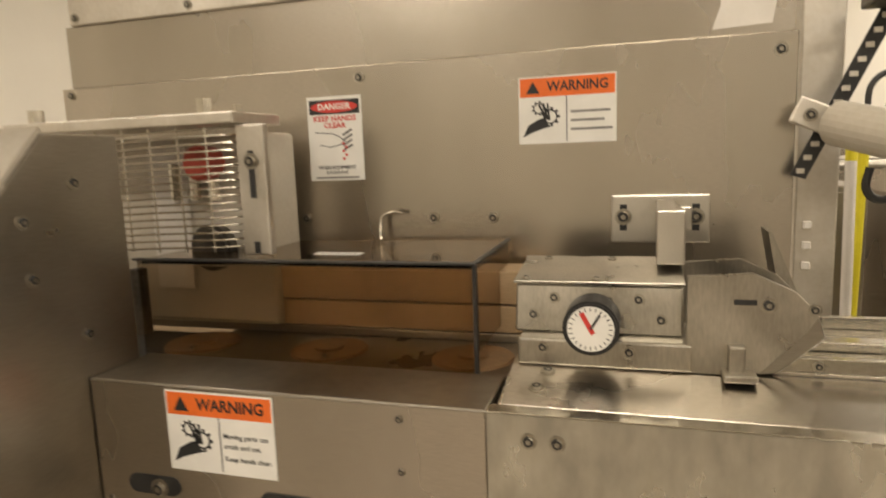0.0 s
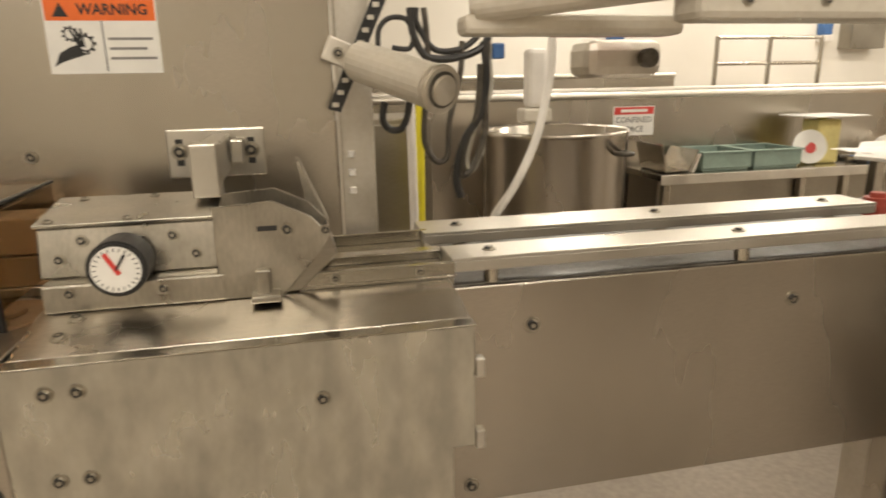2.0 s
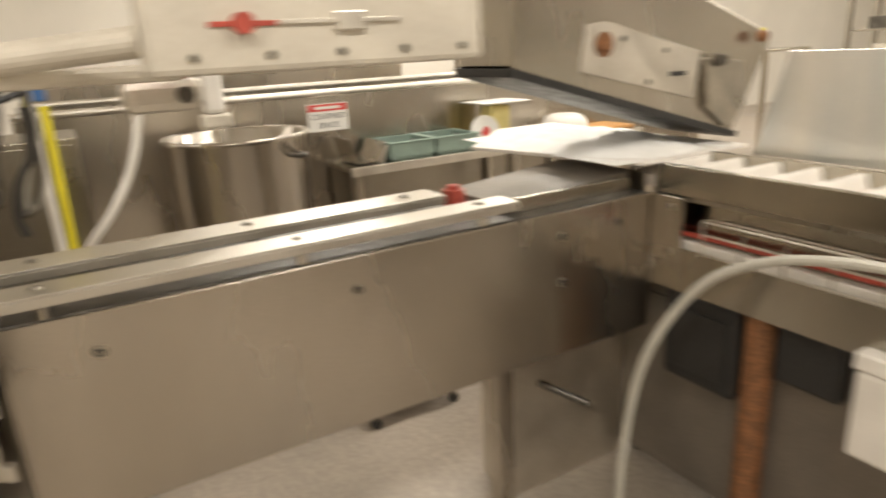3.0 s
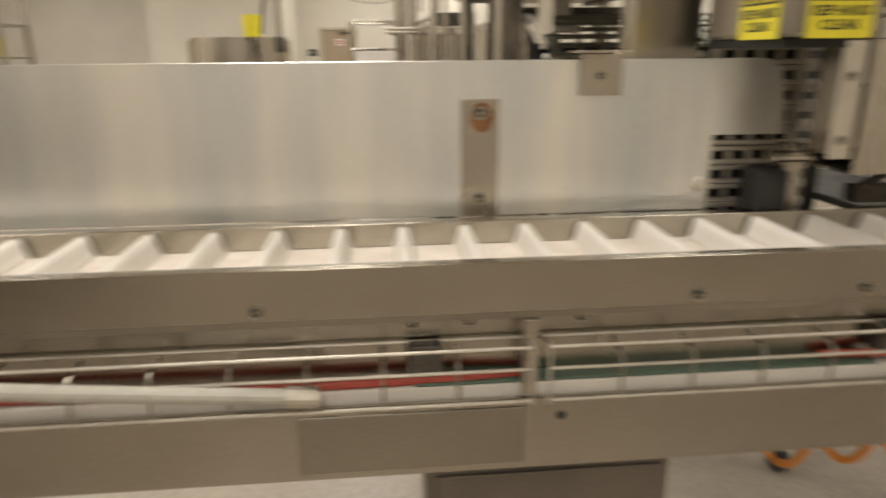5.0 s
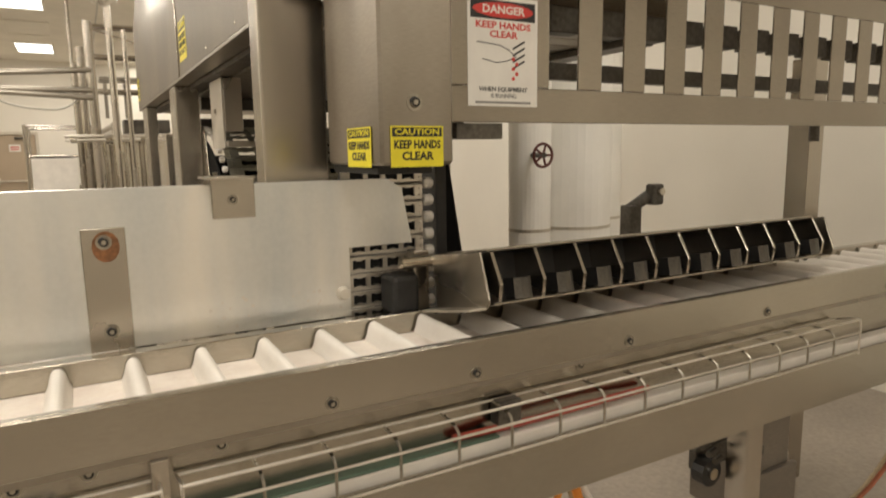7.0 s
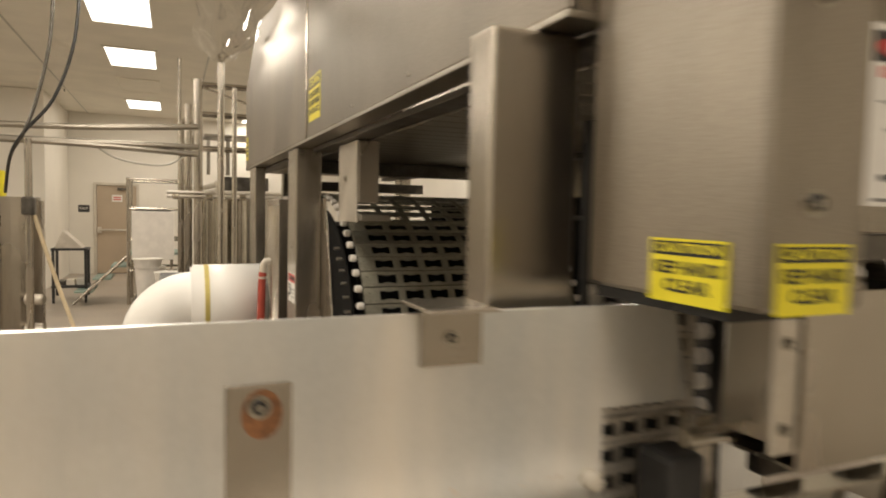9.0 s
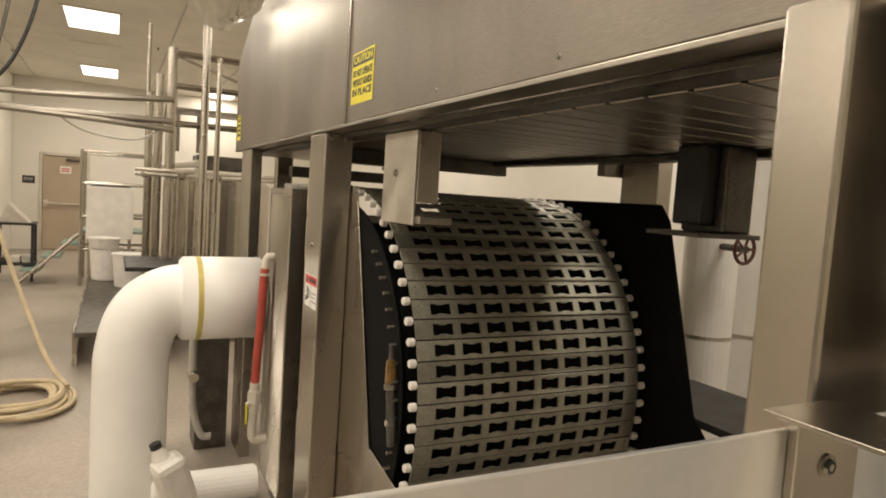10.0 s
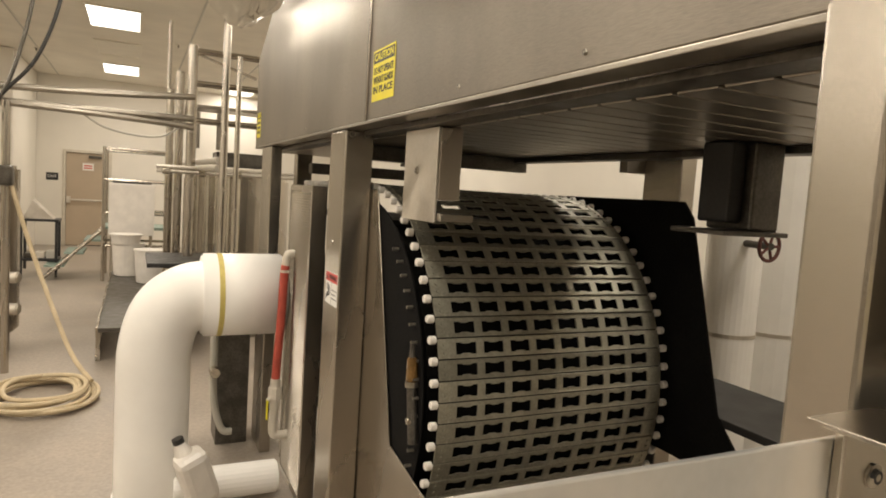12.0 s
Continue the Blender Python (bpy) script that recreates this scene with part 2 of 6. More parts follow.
def bolt(parent, p, out, r=0.011, name="bolt", washer=True):
    """A button-head bolt at p that looks along out."""
    p, out = Vector(p), Vector(out).normalized()
    bm = bmesh.new()
    if washer:
        rod(p, p + out * 0.002, r * 1.3, 14, bm)
    rod(p, p + out * r * 0.6, r, 12, bm, r * 0.74)
    rod(p + out * r * 0.55, p + out * r * 0.62, r * 0.42, 6, bm)
    ob = part(name, bm, BOLT, parent)
    ob.data.materials.append(BLACKP)
    for f in list(ob.data.polygons)[-8:]:
        f.material_index = 1
    return ob


def letters(text, m, size, material, name, parent, align="CENTER", squeeze=1.0, fit=0.0, bold=0.0):
    cu = bpy.data.curves.new(name, "FONT")
    cu.body, cu.size, cu.align_x, cu.align_y, cu.extrude, cu.resolution_u = text, size, align, "CENTER", 0.0004, 2
    cu.offset = bold * size
    tmp = bpy.data.objects.new(name, cu)
    scene.collection.objects.link(tmp)
    dg = bpy.context.evaluated_depsgraph_get()
    me = bpy.data.meshes.new_from_object(tmp.evaluated_get(dg))
    bpy.data.objects.remove(tmp)
    bpy.data.curves.remove(cu)
    bm = bmesh.new()
    bm.from_mesh(me)
    bpy.data.meshes.remove(me)
    if fit:
        squeeze = fit / (max(v.co.x for v in bm.verts) - min(v.co.x for v in bm.verts))
    bmesh.ops.transform(bm, matrix=m @ Matrix.Diagonal((squeeze, 1, 1, 1)), verts=bm.verts[:])
    return part(name, bm, material, parent)


def facing(way, p):
    """A pose on a wall that looks along way: x to the reader's right, y up, z out of the wall."""
    right = {"+x": (0, 1, 0), "-x": (0, -1, 0), "-y": (1, 0, 0), "+y": (-1, 0, 0)}[way]
    r = Vector(right)
    up = Vector((0, 0, 1))
    o = r.cross(up)
    m = Matrix((r, up, o)).transposed().to_4x4()
    m.translation = p
    return m


def slab(m, x0, x1, y0, y1, z0, z1, bm=None):
    bm = bm or bmesh.new()
    made = bmesh.ops.create_cube(bm, size=1.0)["verts"]
    for v in made:
        v.co = Vector(((x0 + x1) / 2 + v.co.x * (x1 - x0), (y0 + y1) / 2 + v.co.y * (y1 - y0), (z0 + z1) / 2 + v.co.z * (z1 - z0)))
    bmesh.ops.transform(bm, matrix=m, verts=made)
    return bm


def flat(m, pts, z0, z1, bm=None):
    bm = bm or bmesh.new()
    lo = [bm.verts.new(m @ Vector((x, y, z0))) for x, y in pts]
    hi = [bm.verts.new(m @ Vector((x, y, z1))) for x, y in pts]
    n = len(pts)
    bm.faces.new(lo[::-1])
    bm.faces.new(hi)
    for k in range(n):
        bm.faces.new((lo[k], lo[(k + 1) % n], hi[(k + 1) % n], hi[k]))
    return bm


def ring_pts(cx, cy, r, n=20, ry=None):
    return [(cx + r * math.cos(2 * math.pi * k / n), cy + (ry or r) * math.sin(2 * math.pi * k / n)) for k in range(n)]


def gear(m, cx, cy, r, bm):
    for k in range(9):
        a = 2 * math.pi * k / 9
        slab(m @ Matrix.Translation((cx, cy, 0)) @ Matrix.Rotation(a, 4, "Z"), r * 0.8, r * 1.2, -r * 0.16, r * 0.16, 0.0011, 0.0015, bm)
    for k in range(18):
        a = 2 * math.pi * k / 18
        slab(m @ Matrix.Translation((cx, cy, 0)) @ Matrix.Rotation(a, 4, "Z"), r * 0.72, r * 0.9, -r * 0.18, r * 0.18, 0.0011, 0.0015, bm)


def warning_label(m, w, h, where, readable=False, group="warning labels", head=SIGNORANGE):
    """An orange-headed label on a plate; m is its middle."""
    t = thing("warning_label", m.translation, "white label with orange warning header on " + where, "label", group)
    part("backing", slab(m, -w / 2, w / 2, -h / 2, h / 2, 0, 0.0008), PAPER, t)
    y = h * 0.20
    part("header", slab(m, -w / 2 + 0.003, w / 2 - 0.003, y, h / 2 - 0.003, 0.0008, 0.0011), head, t, "orange header band")
    part("warning_triangle", flat(m, [(-w * 0.42, y + h * 0.05), (-w * 0.28, y + h * 0.05), (-w * 0.35, h / 2 - h * 0.07)], 0.0011, 0.0014), INK, t)
    letters("WARNING", m @ Matrix.Translation((w * 0.11, y + h * 0.14, 0.0013)), h * 0.20, INK, "heading", t, fit=w * 0.62, bold=0.022)
    part("divider", slab(m, -0.0012, 0.0008, -h / 2 + 0.004, y, 0.0008, 0.0011), INK, t)
    bm = bmesh.new()
    gear(m, -w * 0.17, -h * 0.10, h * 0.12, bm)
    gear(m, -w * 0.29, h * 0.03, h * 0.09, bm)
    flat(m, [(-w * 0.46, -h * 0.40), (-w * 0.40, -h * 0.22), (-w * 0.30, -h * 0.14), (-w * 0.20, -h * 0.10), (-w * 0.22, -h * 0.2), (-w * 0.16, -h * 0.24),
             (-w * 0.30, -h * 0.30), (-w * 0.38, -h * 0.34)], 0.0008, 0.0012, bm)
    for k in range(3):
        slab(m @ Matrix.Translation((-w * 0.25 + k * w * 0.03, -h * 0.02, 0)) @ Matrix.Rotation(0.5 - 0.2 * k, 4, "Z"), -0.002, 0.002, -h * 0.13, h * 0.12, 0.0008, 0.0012, bm)
    part("pictogram", bm, INK, t)
    if readable:
        for k, line in enumerate(("Moving parts can", "crush and cut.", "Keep hands clear.")):
            letters(line, m @ Matrix.Translation((w * 0.03, h * (-0.02 - 0.125 * k - (0.03 if k == 2 else 0)), 0.0009)), h * 0.088, INK, "text_line", t, "LEFT", bold=0.012)
    else:
        for k, l in enumerate((0.40, 0.34, 0.42)):
            part("text_bar", slab(m, w * 0.04, w * (0.04 + l), -h * (0.02 + 0.13 * k) - h * 0.035, -h * (0.02 + 0.13 * k), 0.0008, 0.0011), GREYINK, t)
    return t


def danger_label(m, w, h, where):
    t = thing("danger_label", m.translation, "tall white danger label with red heading on " + where, "label", "danger labels")
    part("backing", slab(m, -w / 2, w / 2, -h / 2, h / 2, 0, 0.0008), PAPER, t)
    part("header", slab(m, -w * 0.46, w * 0.46, h * 0.29, h * 0.46, 0.0008, 0.0011), INK, t, "black heading field")
    part("oval", flat(m, ring_pts(0, h * 0.375, w * 0.43, 28, h * 0.068), 0.0011, 0.0014), SIGNRED, t, "red oval")
    letters("DANGER", m @ Matrix.Translation((0, h * 0.375, 0.0016)), h * 0.10, PAPER, "heading", t, fit=w * 0.60, bold=0.02)
    letters("KEEP HANDS", m @ Matrix.Translation((0, h * 0.235, 0.0010)), h * 0.085, SIGNRED, "text_line", t, fit=w * 0.78, bold=0.025)
    letters("CLEAR", m @ Matrix.Translation((0, h * 0.155, 0.0010)), h * 0.085, SIGNRED, "text_line", t, fit=w * 0.40, bold=0.025)
    bm = bmesh.new()
    outline = [(-0.38, 0.08), (-0.05, 0.06), (0.08, 0.02), (0.18, -0.04), (0.05, -0.08), (-0.1, -0.10), (-0.3, -0.07)]
    for (xa, ya), (xb, yb) in zip(outline, outline[1:]):
        a, b = Vector((xa * w, ya * h, 0)), Vector((xb * w, yb * h, 0))
        d = b - a
        slab(m @ Matrix.Translation((a + b) / 2) @ Matrix.Rotation(math.atan2(d.y, d.x), 4, "Z"), -d.length / 2, d.length / 2, -0.0009, 0.0009, 0.0008, 0.0011, bm)
    for k in range(4):
        slab(m @ Matrix.Translation((w * 0.22, h * (0.07 - 0.06 * k), 0)) @ Matrix.Rotation(0.5, 4, "Z"), -w * 0.1, w * 0.1, -0.002, 0.002, 0.0008, 0.0011, bm)
    part("hand_drawing", bm, INK, t)
    bm = bmesh.new()
    for k in range(5):
        flat(m, ring_pts(w * (0.14 + 0.05 * (k % 2)), -h * (0.06 + 0.045 * k), w * 0.025, 8), 0.0011, 0.0014, bm)
    part("drops", bm, SIGNRED, t)
    letters("WHEN EQUIPMENT", m @ Matrix.Translation((0, -h * 0.345, 0.0010)), h * 0.058, INK, "text_line", t, fit=w * 0.70, bold=0.02)
    letters("IS RUNNING", m @ Matrix.Translation((0, -h * 0.405, 0.0010)), h * 0.058, INK, "text_line", t, "CENTER", 0.9)
    part("text_bar", slab(m, -w * 0.4, w * 0.4, -h * 0.475, -h * 0.455, 0.0008, 0.0011), GREYINK, t)
    return t


def caution_label(m, w, h, lines, where):
    t = thing("caution_label", m.translation, "yellow caution label with black lettering on " + where, "label", "caution labels")
    part("backing", slab(m, -w / 2, w / 2, -h / 2, h / 2, 0, 0.0008), YELLOW, t)
    part("header", slab(m, -w * 0.47, w * 0.47, h * 0.24, h * 0.46, 0.0008, 0.0011), INK, t, "black heading field")
    letters("CAUTION", m @ Matrix.Translation((0, h * 0.35, 0.0013)), h * 0.20, YELLOW, "heading", t, fit=w * 0.84, bold=0.02)
    n = len(lines)
    for k, line in enumerate(lines):
        y = h * (0.12 - 0.56 * (k + 0.5) / n + 0.06)
        if line:
            letters(line, m @ Matrix.Translation((0, y, 0.001)), h * 0.62 / n * 0.9, INK, "text_line", t, fit=w * min(0.88, 0.12 * len(line)), bold=0.03)
        else:
            part("text_bar", slab(m, -w * 0.38, w * 0.38, y - h * 0.16 / n, y + h * 0.16 / n, 0.0008, 0.0011), INK, t)
    return t


# ---- the room ----
X0, X1, Y0, Y1 = -9.0, 5.6, -5.0, 18.4
single("floor", block(X0, X1, Y0, Y1, -0.12, 0.0, 0), FLOOR, "worn tan sealed concrete floor", "floor", kind="structure")
single("ceiling", block(X0, X1, Y0, Y1, CEIL, CEIL + 0.1, 0), CEILING, "grey-beige painted ceiling", "ceiling", kind="structure")
bm = block(X0, -0.40, Y1, Y1 + 0.15, 0, CEIL, 0)
block(0.56, X1, Y1, Y1 + 0.15, 0, CEIL, 0, bm)
block(-0.40, 0.56, Y1, Y1 + 0.15, 2.12, CEIL, 0, bm)
single("wall_north", bm, WALL, "off-white painted end wall with door opening", "wall", kind="structure")
single("wall_south", block(X0, X1, Y0 - 0.15, Y0, 0, CEIL, 0), WALL, "off-white painted wall", "wall", kind="structure")
single("wall_west", block(X0 - 0.15, X0, Y0, Y1, 0, CEIL, 0), WALL, "off-white painted wall", "wall", kind="structure")
single("wall_east", block(X1, X1 + 0.15, Y0, Y1, 0, CEIL, 0), WALL, "off-white painted wall", "wall", kind="structure")
single("wall_return", block(-3.6, -0.9, 15.4, 18.38, 0, CEIL - 0.01, 0), WALL, "off-white wall return beside the door", "wall", kind="structure")


# one fixture for the real row and for the added fill lights
def ceiling_lamp(x, y, lit=True):
    t = thing("ceiling_light", (x, y, CEIL), "recessed rectangular ceiling light, lit; some are added fill" if lit else "recessed rectangular ceiling light, unlit", "ceiling light", "ceiling lights")
    bm = bmesh.new()
    for a in ((-0.34, 0.34, -0.65, -0.61), (-0.34, 0.34, 0.61, 0.65), (-0.34, -0.305, -0.61, 0.61), (0.305, 0.34, -0.61, 0.61)):
        block(x + a[0], x + a[1], y + a[2], y + a[3], CEIL - 0.02, CEIL - 0.001, 0.002, bm)
    part("frame", bm, PANELDIM, t)
    part("diffuser", block(x - 0.305, x + 0.305, y - 0.61, y + 0.61, CEIL - 0.012, CEIL - 0.004, 0), PANEL if lit else PANELDIM, t)
    if lit:
        la = bpy.data.lights.new("ceiling_lamp", "AREA")
        la.shape, la.size, la.size_y, la.energy, la.color = "RECTANGLE", 0.6, 1.2, LAMP_WATTS, LAMP_TINT
        ob = new("ceiling_lamp", la)
        ob.location = (x, y, CEIL - 0.03)


for y, lit in ((-2.6, True), (-0.2, True), (2.2, True), (4.6, True), (7.0, True), (9.3, True), (11.8, True), (14.1, False), (16.4, True)):
    ceiling_lamp(0.75, y, lit)
for x, y in ((3.15, 17.6), (3.4, 13.6)):
    ceiling_lamp(x, y)
# unseen rows, added to light the rest of the room
for y in (-2.6, 2.2, 7.0, 11.8, 15.6):
    ceiling_lamp(-2.6, y) if y < 13 else None
    ceiling_lamp(-6.0, y)
    if y < 5:
        ceiling_lamp(4.0, y)
# more unseen fill lights, added to brighten the walls and background
for x, y in ((-6.0, 4.6), (-6.0, 9.3), (-8.2, 3.4), (-8.2, 7.0), (-3.4, 4.6), (-3.4, 9.3), (4.6, 10.4), (4.4, 6.4)):
    ceiling_lamp(x, y)

# door at the far end
door = thing("door_1", (0.08, Y1, 0), "tan painted steel exit door with push bar, closed", "door", kind="structure")
bm = block(-0.40, -0.34, Y1 - 0.03, Y1 + 0.1, 0, 2.12, 0.004)
block(0.50, 0.56, Y1 - 0.03, Y1 + 0.1, 0, 2.12, 0.004, bm)
block(-0.34, 0.50, Y1 - 0.03, Y1 + 0.1, 2.06, 2.12, 0.004, bm)
part("door_frame", bm, CREAM, door)
part("door_leaf", block(-0.335, 0.495, Y1 + 0.01, Y1 + 0.055, 0.01, 2.055, 0.003), DOORP, door)
bm = rod((-0.28, Y1 - 0.05, 1.02), (0.44, Y1 - 0.05, 1.02), 0.022)
block(-0.32, -0.24, Y1 - 0.06, Y1 + 0.012, 0.95, 1.09, 0.006, bm)
block(0.40, 0.46, Y1 - 0.06, Y1 + 0.012, 0.98, 1.06, 0.006, bm)
part("push_bar", bm, SATIN, door)
part("door_closer", block(0.1, 0.36, Y1 - 0.05, Y1 + 0.012, 1.95, 2.01, 0.008), DARK, door)
part("notice", block(-0.02, 0.2, Y1 + 0.004, Y1 + 0.0095, 1.68, 1.84, 0), PAPER, door)
for k in range(2):
    part("text_bar", block(0.01, 0.17, Y1, Y1 + 0.004, 1.72 + 0.05 * k, 1.745 + 0.05 * k, 0), SIGNRED, door)
ex = thing("exit_sign", (-0.6, Y1, 1.51), "small black exit sign with white lettering on the wall", "sign")
part("board", block(-0.71, -0.48, Y1 - 0.012, Y1, 1.43, 1.59, 0.003), BLACK, ex)
letters("EXIT", facing("-y", (-0.595, Y1 - 0.0125, 1.51)), 0.085, PAPER, "lettering", ex)

# ---- the first conveyor machine ----
mach = thing("tray_machine", (-1.5, -0.6, 0.0), "long stainless steel tray conveyor machine with bolted panels", "machine")
part("front_panel", block(-1.215, -1.2, -1.14, -0.4485, 0.25, 1.083, 0.003), STEEL, mach)
part("galvanised_cover", prism([(-0.4475, 1.083), (0.19, 1.083), (0.19, 0.886), (0.155, 0.886), (0.155, 0.25), (-0.4475, 0.25)], "x", -1.212, -1.198, 0.001), GALV, mach, "stained galvanised front cover")
part("cover_lip", block(-1.225, -1.196, -0.4465, 0.192, 1.0832, 1.0855, 0.001), STEEL_H, mach)
for k in range(2):
    part("tab", block(-1.215, -1.195, 0.1915, 0.205, 1.0 + 0.0 - 0.12 * k, 1.03 - 0.12 * k, 0.002), ALU, mach)
part("left_deck", block(-1.345, -1.2, -1.14, -0.447, 1.07, 1.085, 0.003), STEEL_D, mach)
part("right_deck", prism([(-1.735, 1.106), (-1.345, 1.106), (-1.2255, 1.0855), (-1.2255, 1.07), (-1.735, 1.09)], "y", -0.437, 0.19, 0.001), STEEL, mach)
part("back_deck", block(-1.735, -1.60, -1.69, -0.447, 1.06, 1.078, 0.003), STEEL_D, mach)
part("track_bed", block(-1.598, -1.345, -1.69, -0.44, 1.0, 1.05, 0.002), BLACKP, mach)
part("lower_body", block(-1.72, -1.22, -1.13, 0.15, 0.25, 1.06, 0.004), STEEL_D, mach)
part("rear_panel", block(-1.76, -1.737, -1.69, 0.035, 1.08, 1.642, 0.002), STEEL, mach)
part("upper_panel", block(-1.77, -1.745, -1.665, 0.03, 1.6425, 1.797, 0.002), STEEL, mach)
part("top_hood", block(-1.775, -1.735, -1.64, 0.03, 1.7975, 2.35, 0.003), SATIN, mach, "bright bolted hood panel")
part("paint_patch", prism([(-0.115, 1.655), (-0.01, 1.66), (0.0, 1.72), (-0.005, 1.79), (-0.11, 1.79), (-0.10, 1.70)], "x", -1.7445, -1.743), WHITE, mach, "patch of white filler")
for y, z in ((-0.848, 1.616), (-0.684, 1.30), (-0.549, 1.299), (-1.66, 1.625), (0.005, 1.61), (-1.0, 1.30)):
    bolt(mach, (-1.737, y, z), (1, 0, 0), 0.010)
for y in (-1.62, -1.28, -0.94, -0.6, -0.26):
    bolt(mach, (-1.735, y, 1.815), (1, 0, 0), 0.009)
part("upright", block(-1.86, -1.77, 0.045, 0.12, 0.0, 2.3, 0.004), SATIN, mach)
for y, z in ((-0.388, 1.046), (-0.349, 1.046), (-0.35, 0.918), (-0.389, 0.918), (-0.035, 0.995)):
    bolt(mach, (-1.198, y, z), (1, 0, 0), 0.009)
for y, z in ((-0.578, 1.06), (-0.578, 0.978), (-1.12, 0.87)):
    bolt(mach, (-1.2, y, z), (1, 0, 0), 0.006, "screw", False)
for x, y, z in ((-1.325, -0.378, 1.1025), (-1.275, -0.388, 1.094)):
    bolt(mach, (x, y, z), (0.17, 0, 1), 0.009)
# oblong adjusting slots with clamp bolts
for y, z in ((-1.026, 0.905), (-0.77, 0.90), (-0.512, 0.904)):
    bm = prism([(y + 0.035 * math.copysign(1, c) * 1 + 0.017 * c, z + 0.017 * s) for c, s in
                [(math.cos(a), math.sin(a)) for a in [math.pi * 2 * (k + 0.5) / 16 for k in range(16)]]], "x", -1.2, -1.1975)
    part("slot", bm, BLACKP, mach)
    bolt(mach, (-1.1975, y + 0.012, z - 0.004), (1, 0, 0), 0.013)

# the smoked cover with the trays below it
cover = thing("smoked_cover", (-1.5, -0.86, 1.085), "smoked bronze acrylic box cover over the tray track", "cover")
part("front_pane", block(-1.404, -1.398, -1.20, -0.515, 1.056, 1.247, 0.002), PLEXI, cover)
part("top_pane", block(-1.70, -1.398, -1.20, -0.509, 1.2475, 1.2535, 0.002), PLEXI, cover)
part("end_pane", block(-1.70, -1.4045, -0.5145, -0.509, 1.0955, 1.247, 0.002), PLEXI, cover)
part("edge_strip", block(-1.408, -1.392, -1.205, -0.507, 1.254, 1.258, 0.001), BLACK, cover, "dark edge")
part("edge_strip", block(-1.70, -1.408, -0.514, -0.505, 1.254, 1.258, 0.001), BLACK, cover, "dark edge")
part("sticker", block(-1.52, -1.49, -0.86, -0.76, 1.254, 1.2548, 0), PAPER, cover)
part("sticker_bar", block(-1.508, -1.502, -0.85, -0.77, 1.2548, 1.2552, 0), GREYINK, cover)
part("hook", tube([(-1.70, -0.80, 1.255), (-1.71, -0.80, 1.30), (-1.715, -0.775, 1.315), (-1.715, -0.75, 1.312)], 0.004), CHROME, cover)
part("hinge_bracket", block(-1.43, -1.395, -1.225, -1.2, 1.10, 1.235, 0.004), DARK, cover)
part("edge_strip", block(-1.4075, -1.396, -0.513, -0.506, 1.056, 1.2535, 0.001), BLACK, cover, "dark edge")
for z0, z1 in ((1.0785, 1.134), (1.1375, 1.205)):
    single("tray_board", block(-1.70, -1.605, -1.13, -0.44, z0, z1, 0.003), BROWN, "long tan board on edge under the smoked cover", "board", "tray boards")
for k in range(3):
    md = thing("round_mould", (-1.495, -0.54 - 0.297 * k, 1.05), "flat round brown mould plate on the black track", "mould", "moulds on the track")
    y = -0.54 - 0.297 * k
    part("plate", rod((-1.495, y, 1.0505), (-1.495, y, 1.064), 0.078, 32, None, None, 0.003), MOULD, md)
    part("collar", rod((-1.495, y, 1.0645), (-1.495, y, 1.07), 0.03, 24, None, None, 0.002), MOULD, md)
    part("pin", rod((-1.435, y + 0.02, 1.0645), (-1.435, y + 0.02, 1.074), 0.006, 10), CHROME, md)

# drive box with the dial
gb = thing("drive_box", (-1.4, -0.3, 1.106), "grey bolted drive box with a round dial gauge on the deck", "gearbox")
part("housing", prism([(-1.53, 1.1505), (-1.377, 1.1505), (-1.393, 1.2255), (-1.53, 1.2425)], "y", -0.437, -0.18, 0.003), BOXGREY, gb)
part("lid", prism([(-1.533, 1.2435), (-1.391, 1.2262), (-1.389, 1.2315), (-1.533, 1.250)], "y", -0.441, -0.177, 0.001), BOXGREY, gb)
part("base_block", block(-1.50, -1.343, -0.427, -0.168, 1.1065, 1.150, 0.004), BOXGREY, gb)
for y, z in ((-0.408, 1.178), (-0.375, 1.205), (-0.245, 1.205), (-0.212, 1.175)):
    bolt(gb, (-1.382 - 0.2 * (z - 1.175), y, z), (1, 0, 0.2), 0.0075)
for y, z in ((-0.388, 1.136), (-0.258, 1.134)):
    bolt(gb, (-1.343, y, z), (1, 0, 0), 0.0075)
for x, y, z in ((-1.402, -0.422, 1.2335), (-1.402, -0.31, 1.2335), (-1.515, -0.40, 1.248), (-1.515, -0.29, 1.248)):
    bolt(gb, (x, y, z), (0.13, 0, 1), 0.006)
dial = part("dial", rod((-1.38, -0.313, 1.175), (-1.317, -0.313, 1.175), 0.042, 32, None, None, 0.004), BLACK, gb, "black dial case")
part("dial_face", rod((-1.317, -0.313, 1.175), (-1.3158, -0.313, 1.175), 0.0345, 32), PAPER, dial, "white dial face")
mm = facing("+x", (-1.3158, -0.313, 1.175))
bm = bmesh.new()
for k in range(24):
    slab(mm @ Matrix.Rotation(2 * math.pi * k / 24, 4, "Z"), 0.027, 0.032, -0.0007, 0.0007, 0.0, 0.0006, bm)
part("scale_marks", bm, INK, dial)
part("red_hand", slab(mm @ Matrix.Rotation(0.5, 4, "Z"), -0.0035, 0.0035, -0.008, 0.028, 0.0006, 0.0012), SIGNRED, dial)
part("black_hand", slab(mm @ Matrix.Rotation(-0.55, 4, "Z"), -0.0018, 0.0018, 0, 0.026, 0.0012, 0.0017), INK, dial)

